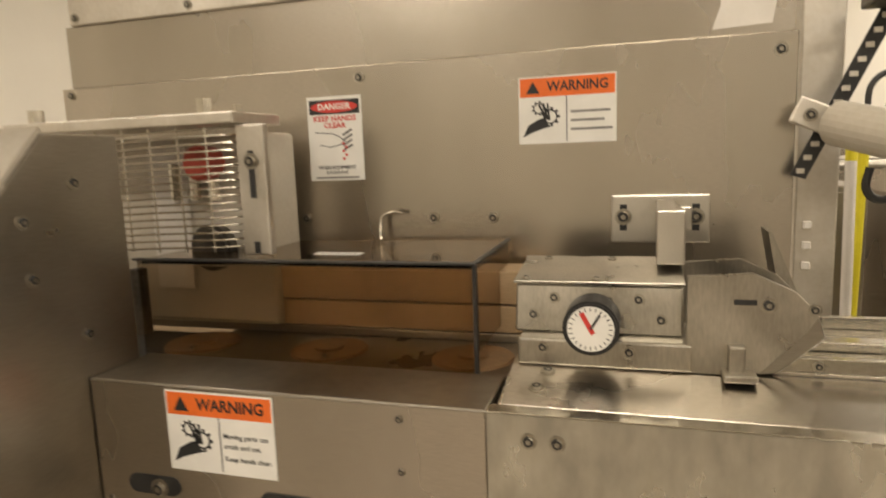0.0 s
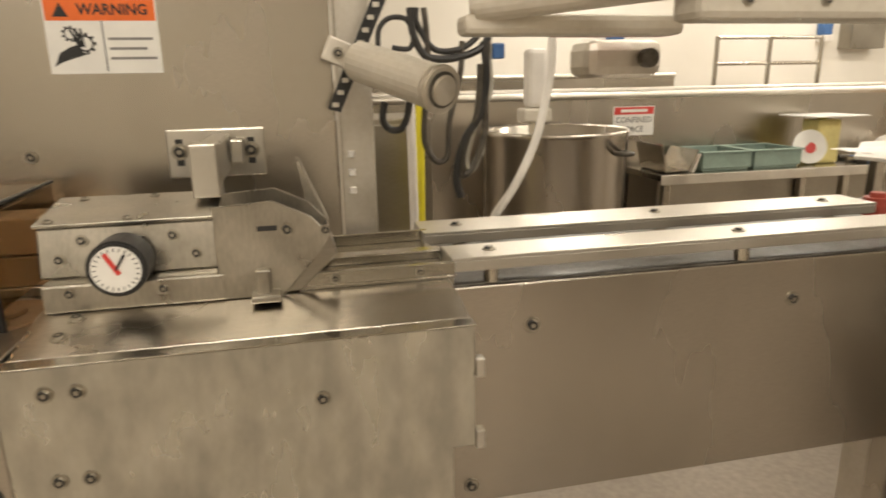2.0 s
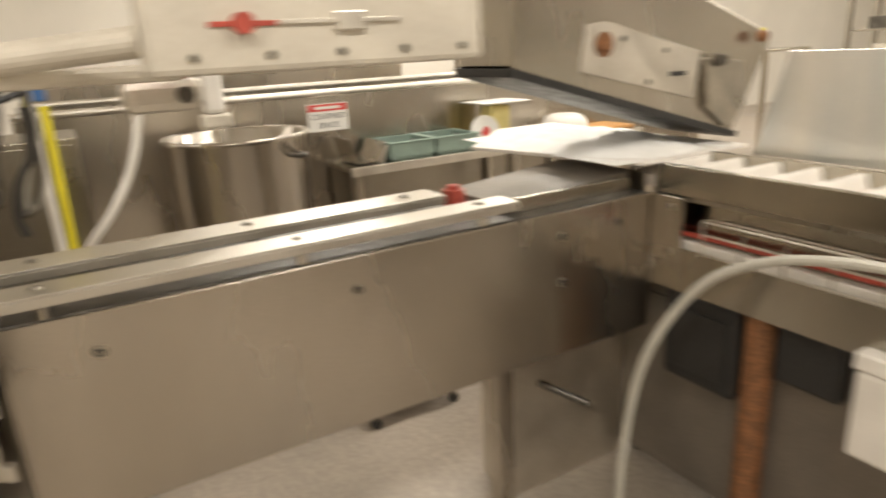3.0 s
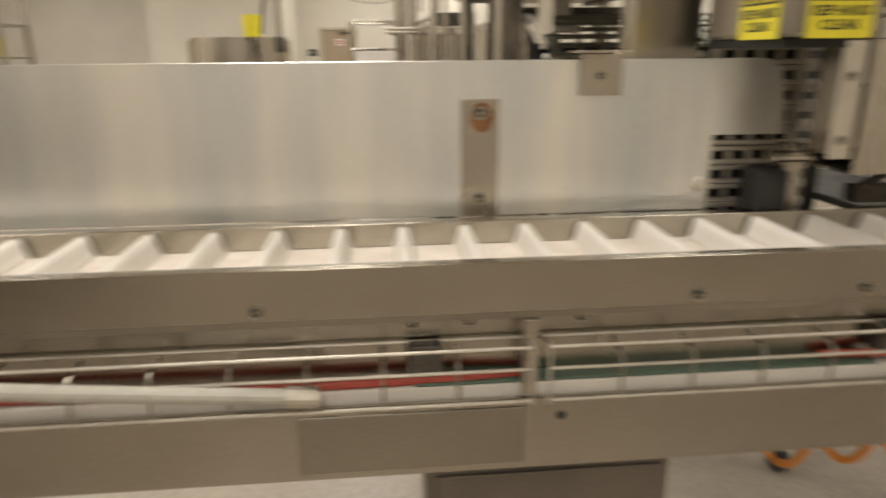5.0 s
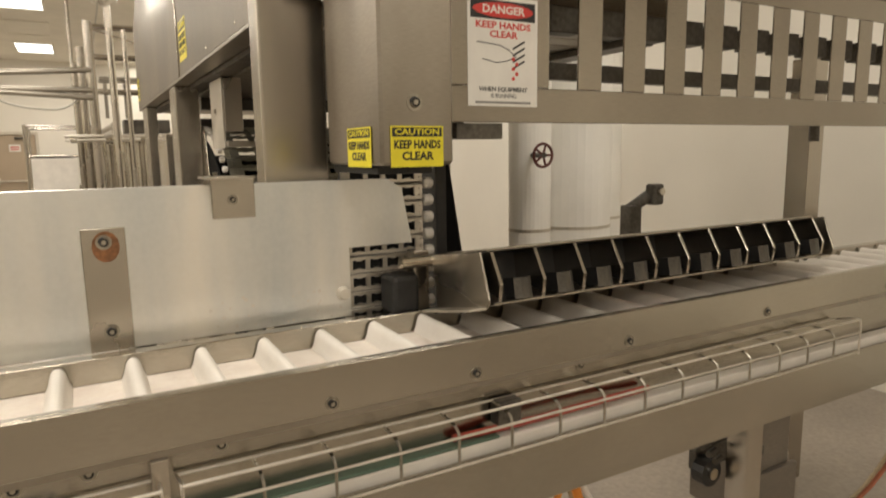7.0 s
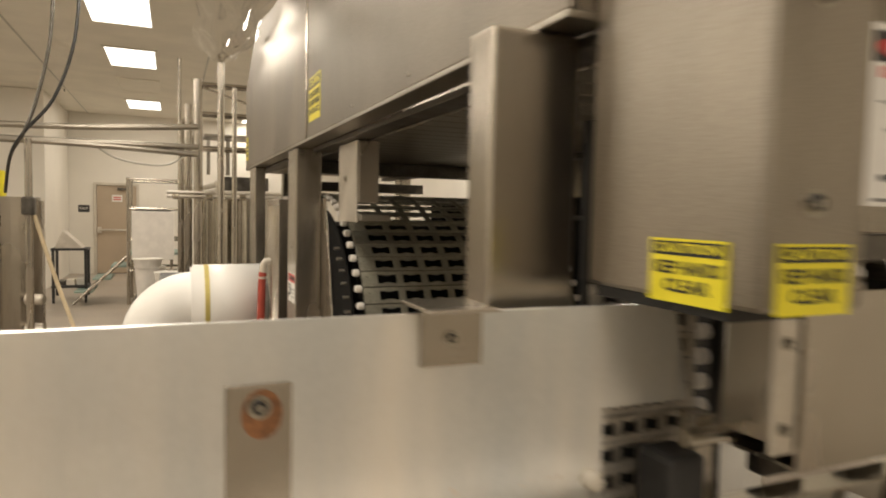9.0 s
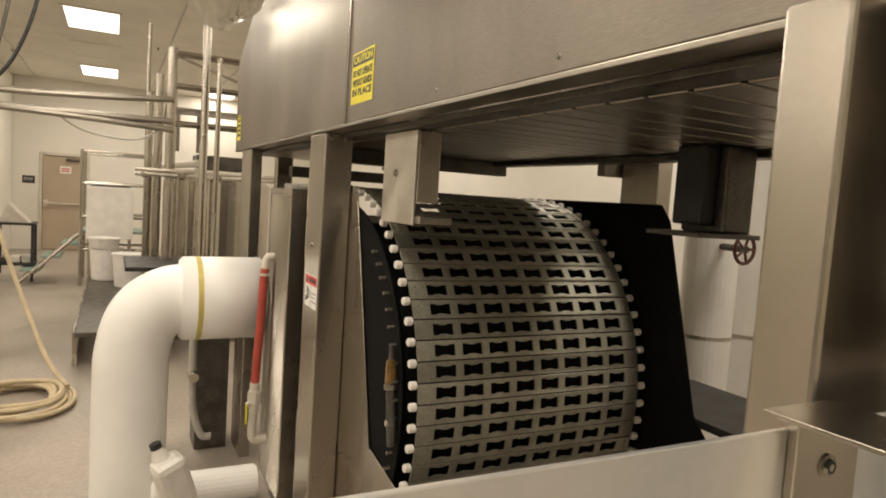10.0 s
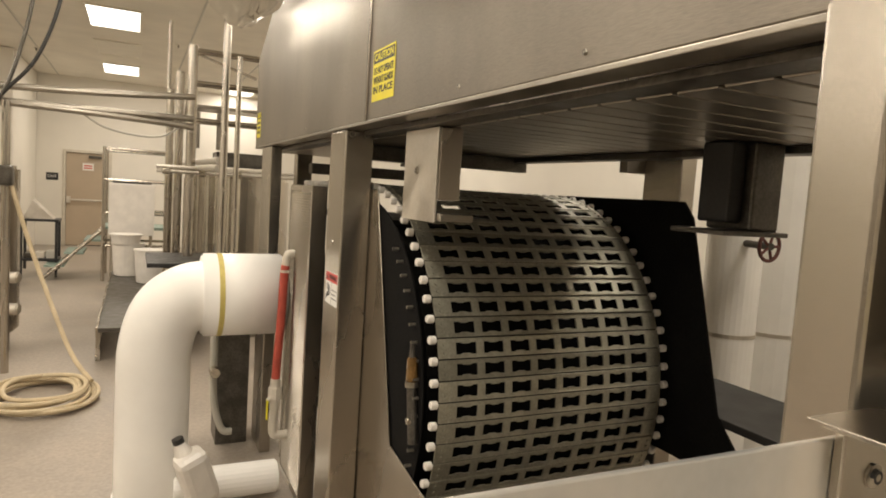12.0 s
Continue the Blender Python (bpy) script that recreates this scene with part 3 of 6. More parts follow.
hb = thing("hanger_bracket", (-1.73, -0.2, 1.29), "bare metal hanger plate with arm bolted to the rear panel", "bracket")
part("plate", block(-1.737, -1.725, -0.30, -0.112, 1.247, 1.344, 0.003), ALU, hb)
part("arm", block(-1.724, -1.502, -0.213, -0.178, 1.262, 1.334, 0.004), ALU, hb)
part("upright_block", block(-1.5015, -1.45, -0.218, -0.174, 1.25, 1.338, 0.003), ALU, hb)
part("catch", block(-1.70, -1.66, -0.173, -0.150, 1.28, 1.325, 0.003), ALU, hb)
for y in (-0.276, -0.138):
    part("keyhole", block(-1.725, -1.7235, y - 0.007, y + 0.007, 1.272, 1.325, 0), BLACKP, hb)
    bolt(hb, (-1.7235, y, 1.30), (1, 0, 0), 0.013)

sh = thing("guide_shoe", (-1.4, -0.09, 1.106), "grey angled guide shoe between two cut side plates", "guide")
prof = [(-0.178, 1.107), (-0.178, 1.252), (-0.09, 1.258), (-0.035, 1.232), (-0.005, 1.20), (-0.02, 1.175), (-0.075, 1.115), (-0.09, 1.107)]
part("side_plate", prism(prof, "x", -1.352, -1.344, 0.001), BOXGREY, sh)
part("side_plate", prism(prof, "x", -1.478, -1.470, 0.001), BOXGREY, sh)
part("shoe_bar", prism([(-0.005, 1.20), (0.005, 1.165), (-0.055, 1.11), (-0.08, 1.107)], "x", -1.47, -1.352, 0.002), STEEL_D, sh)
part("slot", block(-1.344, -1.3435, -0.115, -0.085, 1.212, 1.22, 0), BLACKP, sh)
bolt(sh, (-1.344, -0.07, 1.213), (1, 0, 0), 0.009)
bolt(sh, (-1.344, -0.012, 1.208), (1, 0, 0), 0.007)
part("clamp", block(-1.345, -1.325, -0.122, -0.10, 1.1065, 1.155, 0.003), BOXGREY, sh)
part("pin_base", block(-1.345, -1.31, -0.13, -0.085, 1.1065, 1.118, 0.003), BOXGREY, sh)
part("thin_blade", prism([(-0.03, 1.19), (-0.05, 1.30), (-0.045, 1.30), (0.0, 1.19)], "x", -1.55, -1.48), BOXGREY, sh)

# low guide channel beside the shoe
lc = thing("guide_channel", (-1.45, 0.05, 1.106), "bare aluminium guide channel with low side walls", "channel")
part("base", block(-1.62, -1.36, -0.06, 0.2, 1.1065, 1.112, 0.001), STEEL_H, lc)
part("side_wall", block(-1.37, -1.36, -0.06, 0.2, 1.1125, 1.134, 0.001), STEEL_H, lc)
part("side_wall", block(-1.62, -1.61, -0.06, 0.2, 1.1125, 1.134, 0.001), STEEL_H, lc)
part("middle_bar", block(-1.50, -1.47, -0.06, 0.2, 1.1125, 1.128, 0.002), STEEL_H, lc)
for y in (0.0, 0.14):
    bolt(lc, (-1.36, y, 1.122), (1, 0, 0), 0.006)

# beam
beam = thing("conveyor_beam", (-1.5, 1.05, 0), "long plain stainless steel conveyor beam with folded top edge", "conveyor")
part("front_plate", block(-1.43, -1.413, 0.19, 1.93, 0.62, 1.07, 0.004), STEEL, beam)
# dark material paints the shaded gap between the rails and the beam
part("top_flange", block(-1.80, -1.408, 0.2, 1.90, 1.0705, 1.078, 0.003), DARK, beam)
part("back_plate", block(-1.81, -1.795, 0.19, 1.9, 0.62, 1.07, 0.004), STEEL, beam)
part("underside", block(-1.79, -1.43, 0.21, 1.9, 0.62, 0.63, 0), STEEL_D, beam)
for y, z in ((0.36, 0.985), (0.923, 0.985), (1.562, 0.995), (1.562, 0.855), (0.24, 0.66), (1.78, 1.0)):
    bolt(beam, (-1.413, y, z), (1, 0, 0), 0.012)
for y in (1.47, 0.3):
    part("leg", block(-1.64, -1.58, y - 0.03, y + 0.03, 0.0, 0.62, 0.004), STEEL, beam)
part("leg_plate", block(-1.78, -1.60, 1.50, 2.018, 0.0, 0.62, 0.004), SATIN, beam)
part("foot_rail", rod((-1.60, 1.62, 0.42), (-1.46, 1.72, 0.37), 0.012), DARK, beam)
# dark colour here holds down the lamp reflection on the steel
part("end_cover", prism([(1.41, 1.0785), (1.41, 1.098), (1.88, 1.136), (1.88, 1.0785)], "x", -1.79, -1.47, 0.002), CABINET, beam)
part("end_cover_lip", block(-1.47, -1.455, 1.42, 1.87, 1.0785, 1.12, 0.002), STEEL_H, beam)
for nm, xa, xb, ya, yb in (("near", -1.475, -1.385, 0.20, 1.39), ("far", -1.70, -1.585, 0.19, 1.28)):
    ch = thing("tray_rail", ((xa + xb) / 2, (ya + yb) / 2, 1.078), "bare aluminium tray rail raised on round spacers", "rail", "tray rails")
    part("top_face", block(xa, xb, ya, yb, 1.127, 1.133, 0.001), ALU, ch)
    part("side_face", block(xb - 0.005, xb, ya, yb, 1.108, 1.1265, 0.001), ALU, ch)
    part("side_face", block(xa, xa + 0.005, ya, yb, 1.108, 1.1265, 0.001), ALU, ch)
    part("end_face", block(xa + 0.006, xb - 0.006, ya, ya + 0.005, 1.08, 1.1265, 0.001), ALU, ch)
    for y in (ya + 0.08, (ya + yb) / 2, yb - 0.1):
        part("spacer", rod((xb - 0.03, y, 1.0785), (xb - 0.03, y, 1.1265), 0.014), CHROME, ch)
        bolt(ch, ((xa + xb) / 2, y, 1.133), (0, 0, 1), 0.010)

# housing with sloped cover at the near end of the machine
hs = thing("end_housing", (-1.1, -1.5, 0), "dark steel end housing with a sloped pale cover", "machine housing")
part("side_plate", prism([(-1.32, 0.25), (-1.32, 1.495), (-1.168, 1.495), (-0.86, 1.16), (-0.86, 0.25)], "y", -1.152, -1.142, 0.002), STEEL_D, hs)
part("sloped_cover", prism([(-1.166, 1.50), (-0.855, 1.162), (-0.85, 1.168), (-1.16, 1.506)], "y", -1.95, -1.14, 0), SATIN, hs, "pale sloped cover")
part("top_plate", block(-1.32, -1.168, -1.95, -1.153, 1.488, 1.4945, 0.001), SATIN, hs)
part("front_plate", block(-0.87, -0.86, -1.95, -1.153, 0.25, 1.155, 0.002), STEEL_D, hs)
for x, z in ((-1.215, 1.415), (-1.115, 1.36), (-1.12, 1.27), (-1.21, 1.16)):
    bolt(hs, (x, -1.142, z), (0, 1, 0), 0.009)
cg = thing("wire_cage", (-1.5, -1.2, 1.25), "stainless wire mesh guard under a flat top frame", "guard")
part("top_bar", block(-1.60, -1.43, -1.54, -0.975, 1.512, 1.535, 0.003), SATIN, cg)
part("post", block(-1.47, -1.45, -0.985, -0.925, 1.259, 1.51, 0.003), SATIN, cg)
for y in (-1.50, -1.07, -0.995):
    part("top_bolt", rod((-1.48, y, 1.535), (-1.48, y, 1.565 if y < -1.02 else 1.55), 0.016 if y < -1.02 else 0.009, 6), CHROME, cg)
part("keyhole", block(-1.45, -1.4485, -0.96, -0.948, 1.37, 1.46, 0), BLACKP, cg)
bolt(cg, (-1.4485, -0.954, 1.44), (1, 0, 0), 0.012)
part("keyhole", block(-1.45, -1.4485, -0.96, -0.948, 1.262, 1.285, 0), BLACKP, cg)
for k in range(17):
    z = 1.27 + 0.0145 * k
    part("cross_wire", tube([(-1.45, -1.40, z - 0.01), (-1.445, -1.2, z), (-1.45, -1.02, z + 0.004), (-1.50, -0.99, z + 0.006)], 0.0022, 6, None, 4), CHROME, cg)
for k in range(6):
    part("upright_wire", rod((-1.447, -1.38 + 0.066 * k, 1.262), (-1.447, -1.38 + 0.066 * k, 1.51), 0.0022, 6), CHROME, cg)
bl = thing("cream_feeder_block", (-1.6, -1.25, 1.09), "cream feeder block with air fittings behind the wire guard", "machine part")
part("body", block(-1.70, -1.58, -1.40, -1.0, 1.08, 1.50, 0.01), CREAM, bl)
part("white_plate", block(-1.575, -1.57, -1.30, -1.20, 1.16, 1.48, 0.003), WHITE, bl)
part("red_valve", rod((-1.56, -1.12, 1.44), (-1.50, -1.12, 1.44), 0.035, 14, None, None, 0.006), RED, bl, "dark red valve")
for k in range(3):
    part("fitting", rod((-1.56, -1.22 + 0.05 * k, 1.36), (-1.56, -1.22 + 0.05 * k, 1.44), 0.012, 8), CHROME, bl)
part("round_knob", rod((-1.56, -1.12, 1.26), (-1.52, -1.12, 1.26), 0.05, 20, None, None, 0.008), DARK, bl)

warning_label(facing("+x", (-1.1995, -0.887, 1.008)), 0.20, 0.137, "the front panel", True)
warning_label(facing("+x", (-1.7365, -0.389, 1.522)), 0.198, 0.137, "the rear panel")
danger_label(facing("+x", (-1.7365, -0.914, 1.484)), 0.136, 0.191, "the rear panel")

# ---- the second conveyor ----
CX0, CX1 = -1.40, 5.0
cv = thing("cleat_conveyor", (1.5, 2.05, 0), "long stainless trough conveyor on a lower frame", "conveyor")
part("front_rail", block(CX0, CX1, 1.929, 1.937, 1.075, 1.163, 0.002), STEEL_H, cv)
part("front_fold", block(CX0, CX1, 1.9375, 1.95, 1.158, 1.1632, 0.001), STEEL_H, cv)
part("back_rail", block(CX0, CX1, 2.18, 2.19, 1.06, 1.168, 0.002), STEEL_H, cv)
part("back_ledge", block(CX0, CX1, 2.1905, 2.25, 1.150, 1.157, 0.001), STEEL_H, cv)
part("bed", block(CX0, CX1, 1.938, 2.179, 1.06, 1.085, 0), STEEL_D, cv)
part("recessed_panel", block(CX0, CX1, 1.985, 1.992, 0.915, 1.059, 0), STEEL_H, cv)
part("lower_rail", block(CX0, CX1, 1.925, 1.937, 0.775, 0.914, 0.002), STEEL_H, cv)
part("lower_bed", block(CX0, CX1, 1.938, 2.17, 0.88, 0.905, 0), STEEL_D, cv)
part("lower_back_rail", block(CX0, CX1, 2.171, 2.182, 0.775, 1.059, 0.002), STEEL_D, cv)
part("return_belt", block(CX0, CX1, 1.945, 1.982, 0.9055, 0.935, 0.004), WHITE, cv, "white lower belt")
part("green_strip", block(1.20, 2.05, 1.9435, 1.9835, 0.9355, 0.9415, 0.002), GREENB, cv, "green belt edge")
for x in (0.35, 0.95, 1.682, 1.982, 2.397, 2.9, 3.5):
    bolt(cv, (x, 1.929, 1.094), (0, -1, 0), 0.010)
for x in (1.2, 1.30, 1.5, 2.3):
    bolt(cv, (x, 1.985, 1.04), (0, -1, 0), 0.010)
part("drilled_hole", rod((1.455, 1.925, 0.878), (1.455, 1.9235, 0.878), 0.008, 16), BLACKP, cv, "black drilled hole")
part("splice_plate", block(1.0, 1.39, 1.921, 1.9245, 0.79, 0.90, 0.002), STEEL_D, cv)
for x0 in (1.19, 2.05):
    part("sensor", block(x0, x0 + 0.06, 1.95, 1.983, 0.955, 1.01, 0.004), DARK, cv, "small dark sensor block")
part("end_plate", block(-1.4085, -1.4005, 1.925, 2.19, 0.775, 1.155, 0.002), STEEL_D, cv)
part("corner_plate", block(-1.408, -1.29, 1.917, 1.9245, 0.87, 1.072, 0.003), STEEL, cv)
for z in (0.90, 1.04):
    bolt(cv, (-1.33, 1.917, z), (0, -1, 0), 0.009)
part("divider", block(1.385, 1.412, 1.93, 1.984, 0.915, 1.059, 0.002), STEEL, cv)
# wire guard along the lower belt
for a, b in ((-1.2, 1.395), (1.425, 3.3)):
    gd = thing("wire_guard", ((a + b) / 2, 1.91, 0.93), "bent stainless wire guard along the lower belt", "guard", "wire guards")
    for y, z in ((1.975, 1.008), (1.90, 1.022), (1.898, 0.984), (1.898, 0.925)):
        part("long_wire", rod((a, y, z), (b, y, z), 0.0032, 8), SATIN, gd)
    n = int((b - a) / 0.118)
    for k in range(n + 1):
        x = a + (b - a) * k / n
        if k in (0, n):
            part("end_wire", tube([(x, 1.975, 1.008), (x, 1.92, 1.022), (x, 1.90, 1.018), (x, 1.898, 0.98), (x, 1.898, 0.918)], 0.0032, 6, None, 3), SATIN, gd)
        else:
            part("bent_wire", tube([(x, 1.975, 1.006), (x, 1.925, 1.003), (x, 1.904, 0.992), (x, 1.901, 0.97), (x, 1.901, 0.918)], 0.0032, 6, None, 3), BOLT, gd)
single("red_air_hose", tube([(CX0, 1.955, 0.955), (-0.6, 1.95, 0.958), (0.2, 1.948, 0.95), (0.9, 1.95, 0.945), (1.25, 1.955, 0.944), (1.40, 1.965, 0.944)], 0.008), RED, "red air hose lying along the lower belt", "hose")
single("red_air_hose", tube([(1.95, 1.97, 0.948), (2.1, 1.955, 0.952), (2.3, 1.952, 0.955), (2.5, 1.965, 0.950)], 0.008), RED, "red air hose lying along the lower belt", "hose")

belt = thing("cleated_belt", (1.5, 2.06, 1.085), "white cleated belt dusted with crumbs", "belt")
part("belt_surface", block(-2.09, 4.6, 1.9395, 2.178, 1.0855, 1.121, 0), BELT, belt)
PITCH = 0.1205
flight_bm = prism([(-0.022, 0.0), (-0.016, 0.014), (-0.012, 0.031), (-0.008, 0.038), (-0.003, 0.041), (0.003, 0.041), (0.008, 0.038), (0.012, 0.031), (0.016, 0.014), (0.022, 0.0)], "y", -0.115, 0.115, 0.002)
flight_me = mesh_from(flight_bm, "flight", WHITE)
for k in range(54):
    ob = new("flight", flight_me)
    ob.parent = belt
    ob.location = Vector((-2.0515 + PITCH * k, 2.058, 1.1215)) - PLACE[belt]

# supports below
for x0, x1 in ((-1.62, -0.36), (1.22, 1.71)):
    # dark colour stands in for the shade under the conveyor
    sc_ = thing("support_cabinet", ((x0 + x1) / 2, 2.1, 0), "steel support cabinet under the conveyor, coloured dark for shade", "cabinet", "support cabinets")
    part("body", block(x0, x1, 2.02, 2.16, 0.05, 0.774, 0.004), CABINET, sc_)
    part("door", block(x0 + 0.02, x1 - 0.02, 2.012, 2.0195, 0.09, 0.70, 0.003), CABINET, sc_)
    part("handle", block(x1 - 0.06, x1 - 0.045, 2.0, 2.0115, 0.36, 0.46, 0.003), DARK, sc_)
    for x in (x0 + 0.05, x1 - 0.05):
        part("foot", rod((x, 2.09, 0), (x, 2.09, 0.05), 0.025), DARK, sc_)
for x in (2.96, 4.2):
    lg = thing("conveyor_leg", (x, 2.0, 0), "square stainless conveyor leg on a levelling foot", "leg", "conveyor legs")
    part("tube", block(x - 0.035, x + 0.035, 1.98, 2.05, 0.06, 0.774, 0.004), STEEL, lg)
    part("spindle", rod((x, 2.015, 0.015), (x, 2.015, 0.06), 0.012, 12), CHROME, lg)
    part("foot", rod((x, 2.015, 0.0), (x, 2.015, 0.016), 0.035, 20, None, None, 0.003), DARK, lg)
pm = thing("drive_motor", (3.05, 2.15, 0), "grey drive box with chain wheel beside the conveyor leg", "motor")
part("box", block(3.08, 3.30, 2.09, 2.3, 0.34, 0.774, 0.006), CABINET, pm)
part("flange", block(3.06, 3.32, 2.07, 2.0895, 0.34, 0.50, 0.004), CABINET, pm)
part("cross_bar", block(2.997, 3.08, 2.03, 2.058, 0.60, 0.63, 0.003), DARK, pm)
part("sprocket", rod((2.88, 2.06, 0.58), (2.88, 2.10, 0.58), 0.042, 14), BLACK, pm)
part("sprocket_hub", rod((2.88, 2.05, 0.58), (2.88, 2.06, 0.58), 0.018, 12), CHROME, pm)
part("sprocket_arm", block(2.86, 3.08, 2.1005, 2.13, 0.57, 0.64, 0.006), DARK, pm)
for k in range(3):
    part("fitting", rod((2.82 + 0.03 * k, 2.05, 0.68 - 0.03 * k), (2.86 + 0.03 * k, 2.06, 0.68 - 0.03 * k), 0.010, 10), DARK, pm)
cst = thing("caster", (2.565, 2.885, 0), "small dark swivel caster under the line", "caster")
part("wheel", rod((2.545, 2.885, 0.05), (2.585, 2.885, 0.05), 0.05, 18, None, None, 0.006), BLACK, cst)
part("fork", block(2.53, 2.60, 2.855, 2.915, 0.10, 0.16, 0.004), DARK, cst)
part("post", block(2.54, 2.59, 2.86, 2.91, 0.16, 0.98, 0.004), STEEL_D, cst)
pts = []
for k in range(46):
    a = -0.5 + k / 45 * 7.0
    pts.append((1.905 + 0.136 * a / 2, 2.06 + 0.035 * math.sin(a * math.pi), 0.715 + 0.066 * math.cos(a * math.pi)))
single("coiled_air_hose", tube(pts, 0.0085, 8, None, 3), ORANGE, "coiled orange air hose hanging below the frame", "hose")
single("air_hose_drop", tube([(2.335, 2.05, 0.80), (2.34, 2.05, 0.73), (2.36, 2.05, 0.66), (2.385, 2.05, 0.61)], 0.012, 10), ORANGE, "orange hose dropping from the conveyor frame", "hose")
sag = [(2.33, 0.77), (2.345, 0.70), (2.397, 0.583), (2.489, 0.457), (2.626, 0.349), (2.857, 0.287), (3.29, 0.235), (3.75, 0.30), (4.19, 0.62)]
for dy, dz, mt, words in ((0.0, 0.0, HOSERED, "brownish red hose sagging below the conveyor frame"), (0.022, -0.014, HOSE, "tan hose sagging below the conveyor frame")):
    single("sagging_hose", tube([(x, 2.05 + dy, z + dz) for x, z in sag], 0.008, 10), mt, words, "hose", "hoses under the frame")
single("white_floor_hose", tube([(2.32, 2.08, 0.80), (2.39, 2.08, 0.68), (2.54, 2.08, 0.43), (2.68, 2.085, 0.19), (2.80, 2.10, 0.03), (2.95, 2.14, 0.012), (3.5, 2.4, 0.012)], 0.009), WHITE, "thin white hose running down to the floor", "hose")
cdt = thing("conduit", (-1.26, 1.66, 0.0), "grey flexible conduit bent along the conveyor", "conduit")
part("sleeve", tube([(-1.26, 1.66, 0.0), (-1.25, 1.67, 0.35), (-1.21, 1.70, 0.65), (-1.10, 1.76, 0.88), (-0.95, 1.80, 0.985), (-0.75, 1.83, 1.03), (-0.47, 1.85, 1.036), (-0.1, 1.86, 1.035), (0.3, 1.86, 1.03), (0.7, 1.86, 1.0), (1.0, 1.89, 0.96)], 0.0135, 12), GREYHOSE, cdt)
part("end_fitting", rod((0.99, 1.888, 0.962), (1.04, 1.90, 0.952), 0.018, 14), SATIN, cdt)
part("floor_flange", rod((-1.26, 1.66, 0.0), (-1.26, 1.66, 0.03), 0.03, 16), DARK, cdt)
for x in (-0.47, 0.3):
    part("clip", block(x - 0.008, x + 0.008, 1.836, 1.9285, 1.008, 1.058, 0.004), SATIN, cdt)
jh = thing("white_holder", (-0.68, 1.975, 0.53), "white plastic holder fixed under the conveyor frame", "holder")
part("body", block(-0.735, -0.605, 1.872, 1.9235, 0.535, 0.765, 0.012), WHITE, jh)
part("lid", block(-0.74, -0.60, 1.868, 1.9235, 0.7655, 0.81, 0.006), WHITE, jh)
single("rusty_pipe", rod((-1.04, 1.975, 0.0), (-1.04, 1.975, 0.774), 0.042, 16), RUST, "rust-brown upright pipe under the conveyor", "pipe")
dm = thing("dark_motor", (-1.23, 1.97, 0.5), "black motor under the conveyor", "motor")
part("body", block(-1.36, -1.095, 1.945, 2.005, 0.47, 0.774, 0.02), BLACKP, dm)
part("side_box", block(-0.985, -0.80, 1.955, 2.005, 0.60, 0.774, 0.012), BLACKP, dm)
part("cover", block(-1.34, -1.12, 1.935, 1.9445, 0.52, 0.72, 0.004), BLACK, dm)

# heap of powder where the lines meet
bm = bmesh.new()
made = bmesh.ops.create_grid(bm, x_segments=40, y_segments=30, size=0.5)["verts"]
for v in made:
    x, y = v.co.x * 1.9, v.co.y * 0.8
    r = min(1.0, math.hypot(x / 0.95, y / 0.4))
    z = 0.034 * (1 - r ** 4) + 0.030 * noise.noise((x * 9, y * 14, 0.3)) * (1 - r) + 0.007 * noise.noise((x * 40, y * 40, 2))
    v.co = (-1.84 + x * 0.45, 2.04 + y * 0.68, 1.172 + max(-0.004, z))
single("powder_heap", bm, SUGAR, "white powder heaped where the conveyors meet", "powder", kind="stuff", smooth=True)
tb = thing("transfer_table", (-1.95, 2.05, 0), "stainless transfer table under the powder", "table")
part("top", prism([(-2.08, 1.69), (-1.402, 1.86), (-1.402, 2.36), (-2.42, 2.36), (-2.42, 2.05)], "z", 1.160, 1.172, 0.002), WHITE, tb, "white plastic top")
part("front_plate", block(-1.79, -1.42, 1.90, 1.91, 0.9, 1.134, 0.002), STEEL_D, tb)
for x, y in ((-2.38, 2.1), (-2.38, 2.32), (-1.85, 2.32)):
    part("leg", block(x - 0.02, x + 0.02, y - 0.02, y + 0.02, 0, 1.1595, 0.003), STEEL, tb)
single("wooden_paddle", block(-3.33, -3.06, 3.30, 3.57, 0.9805, 1.0, 0.006), surface("orange wood", (0.55, 0.28, 0.08), 0.5), "orange wooden paddle lying on the work table", "paddle")
single("red_plastic_cup", rod((-1.64, 1.34, 1.0785), (-1.64, 1.34, 1.145), 0.038, 20, None, 0.03, 0.012), RED, "bright red plastic cup on the beam", "cup")

# sloping trough with the rusty bolt
tr = thing("sloping_trough", (-1.62, 2.0, 1.3), "grey sloping product chute with a rusty pivot bolt", "chute")
side = [(1.45, 1.468), (1.45, 1.885), (2.11, 1.668), (2.53, 1.528), (2.545, 1.49), (2.38, 1.205)]
part("side_wall", prism(side, "x", -1.490, -1.482, 0.002), STEEL, tr)
part("far_wall", prism(side, "x", -1.768, -1.760, 0.002), STEEL, tr)
part("top_cover", prism([(1.45, 1.885), (2.11, 1.668), (2.53, 1.528), (2.53, 1.520), (2.11, 1.660), (1.45, 1.877)], "x", -1.7595, -1.4905), STEEL_D, tr)
part("end_plate", prism([(2.525, 1.515), (2.535, 1.49), (2.375, 1.213), (2.365, 1.218)], "x", -1.7595, -1.4905), STEEL, tr)
part("back_plate", block(-1.7595, -1.4905, 1.45, 1.456, 1.475, 1.86, 0.001), STEEL, tr)
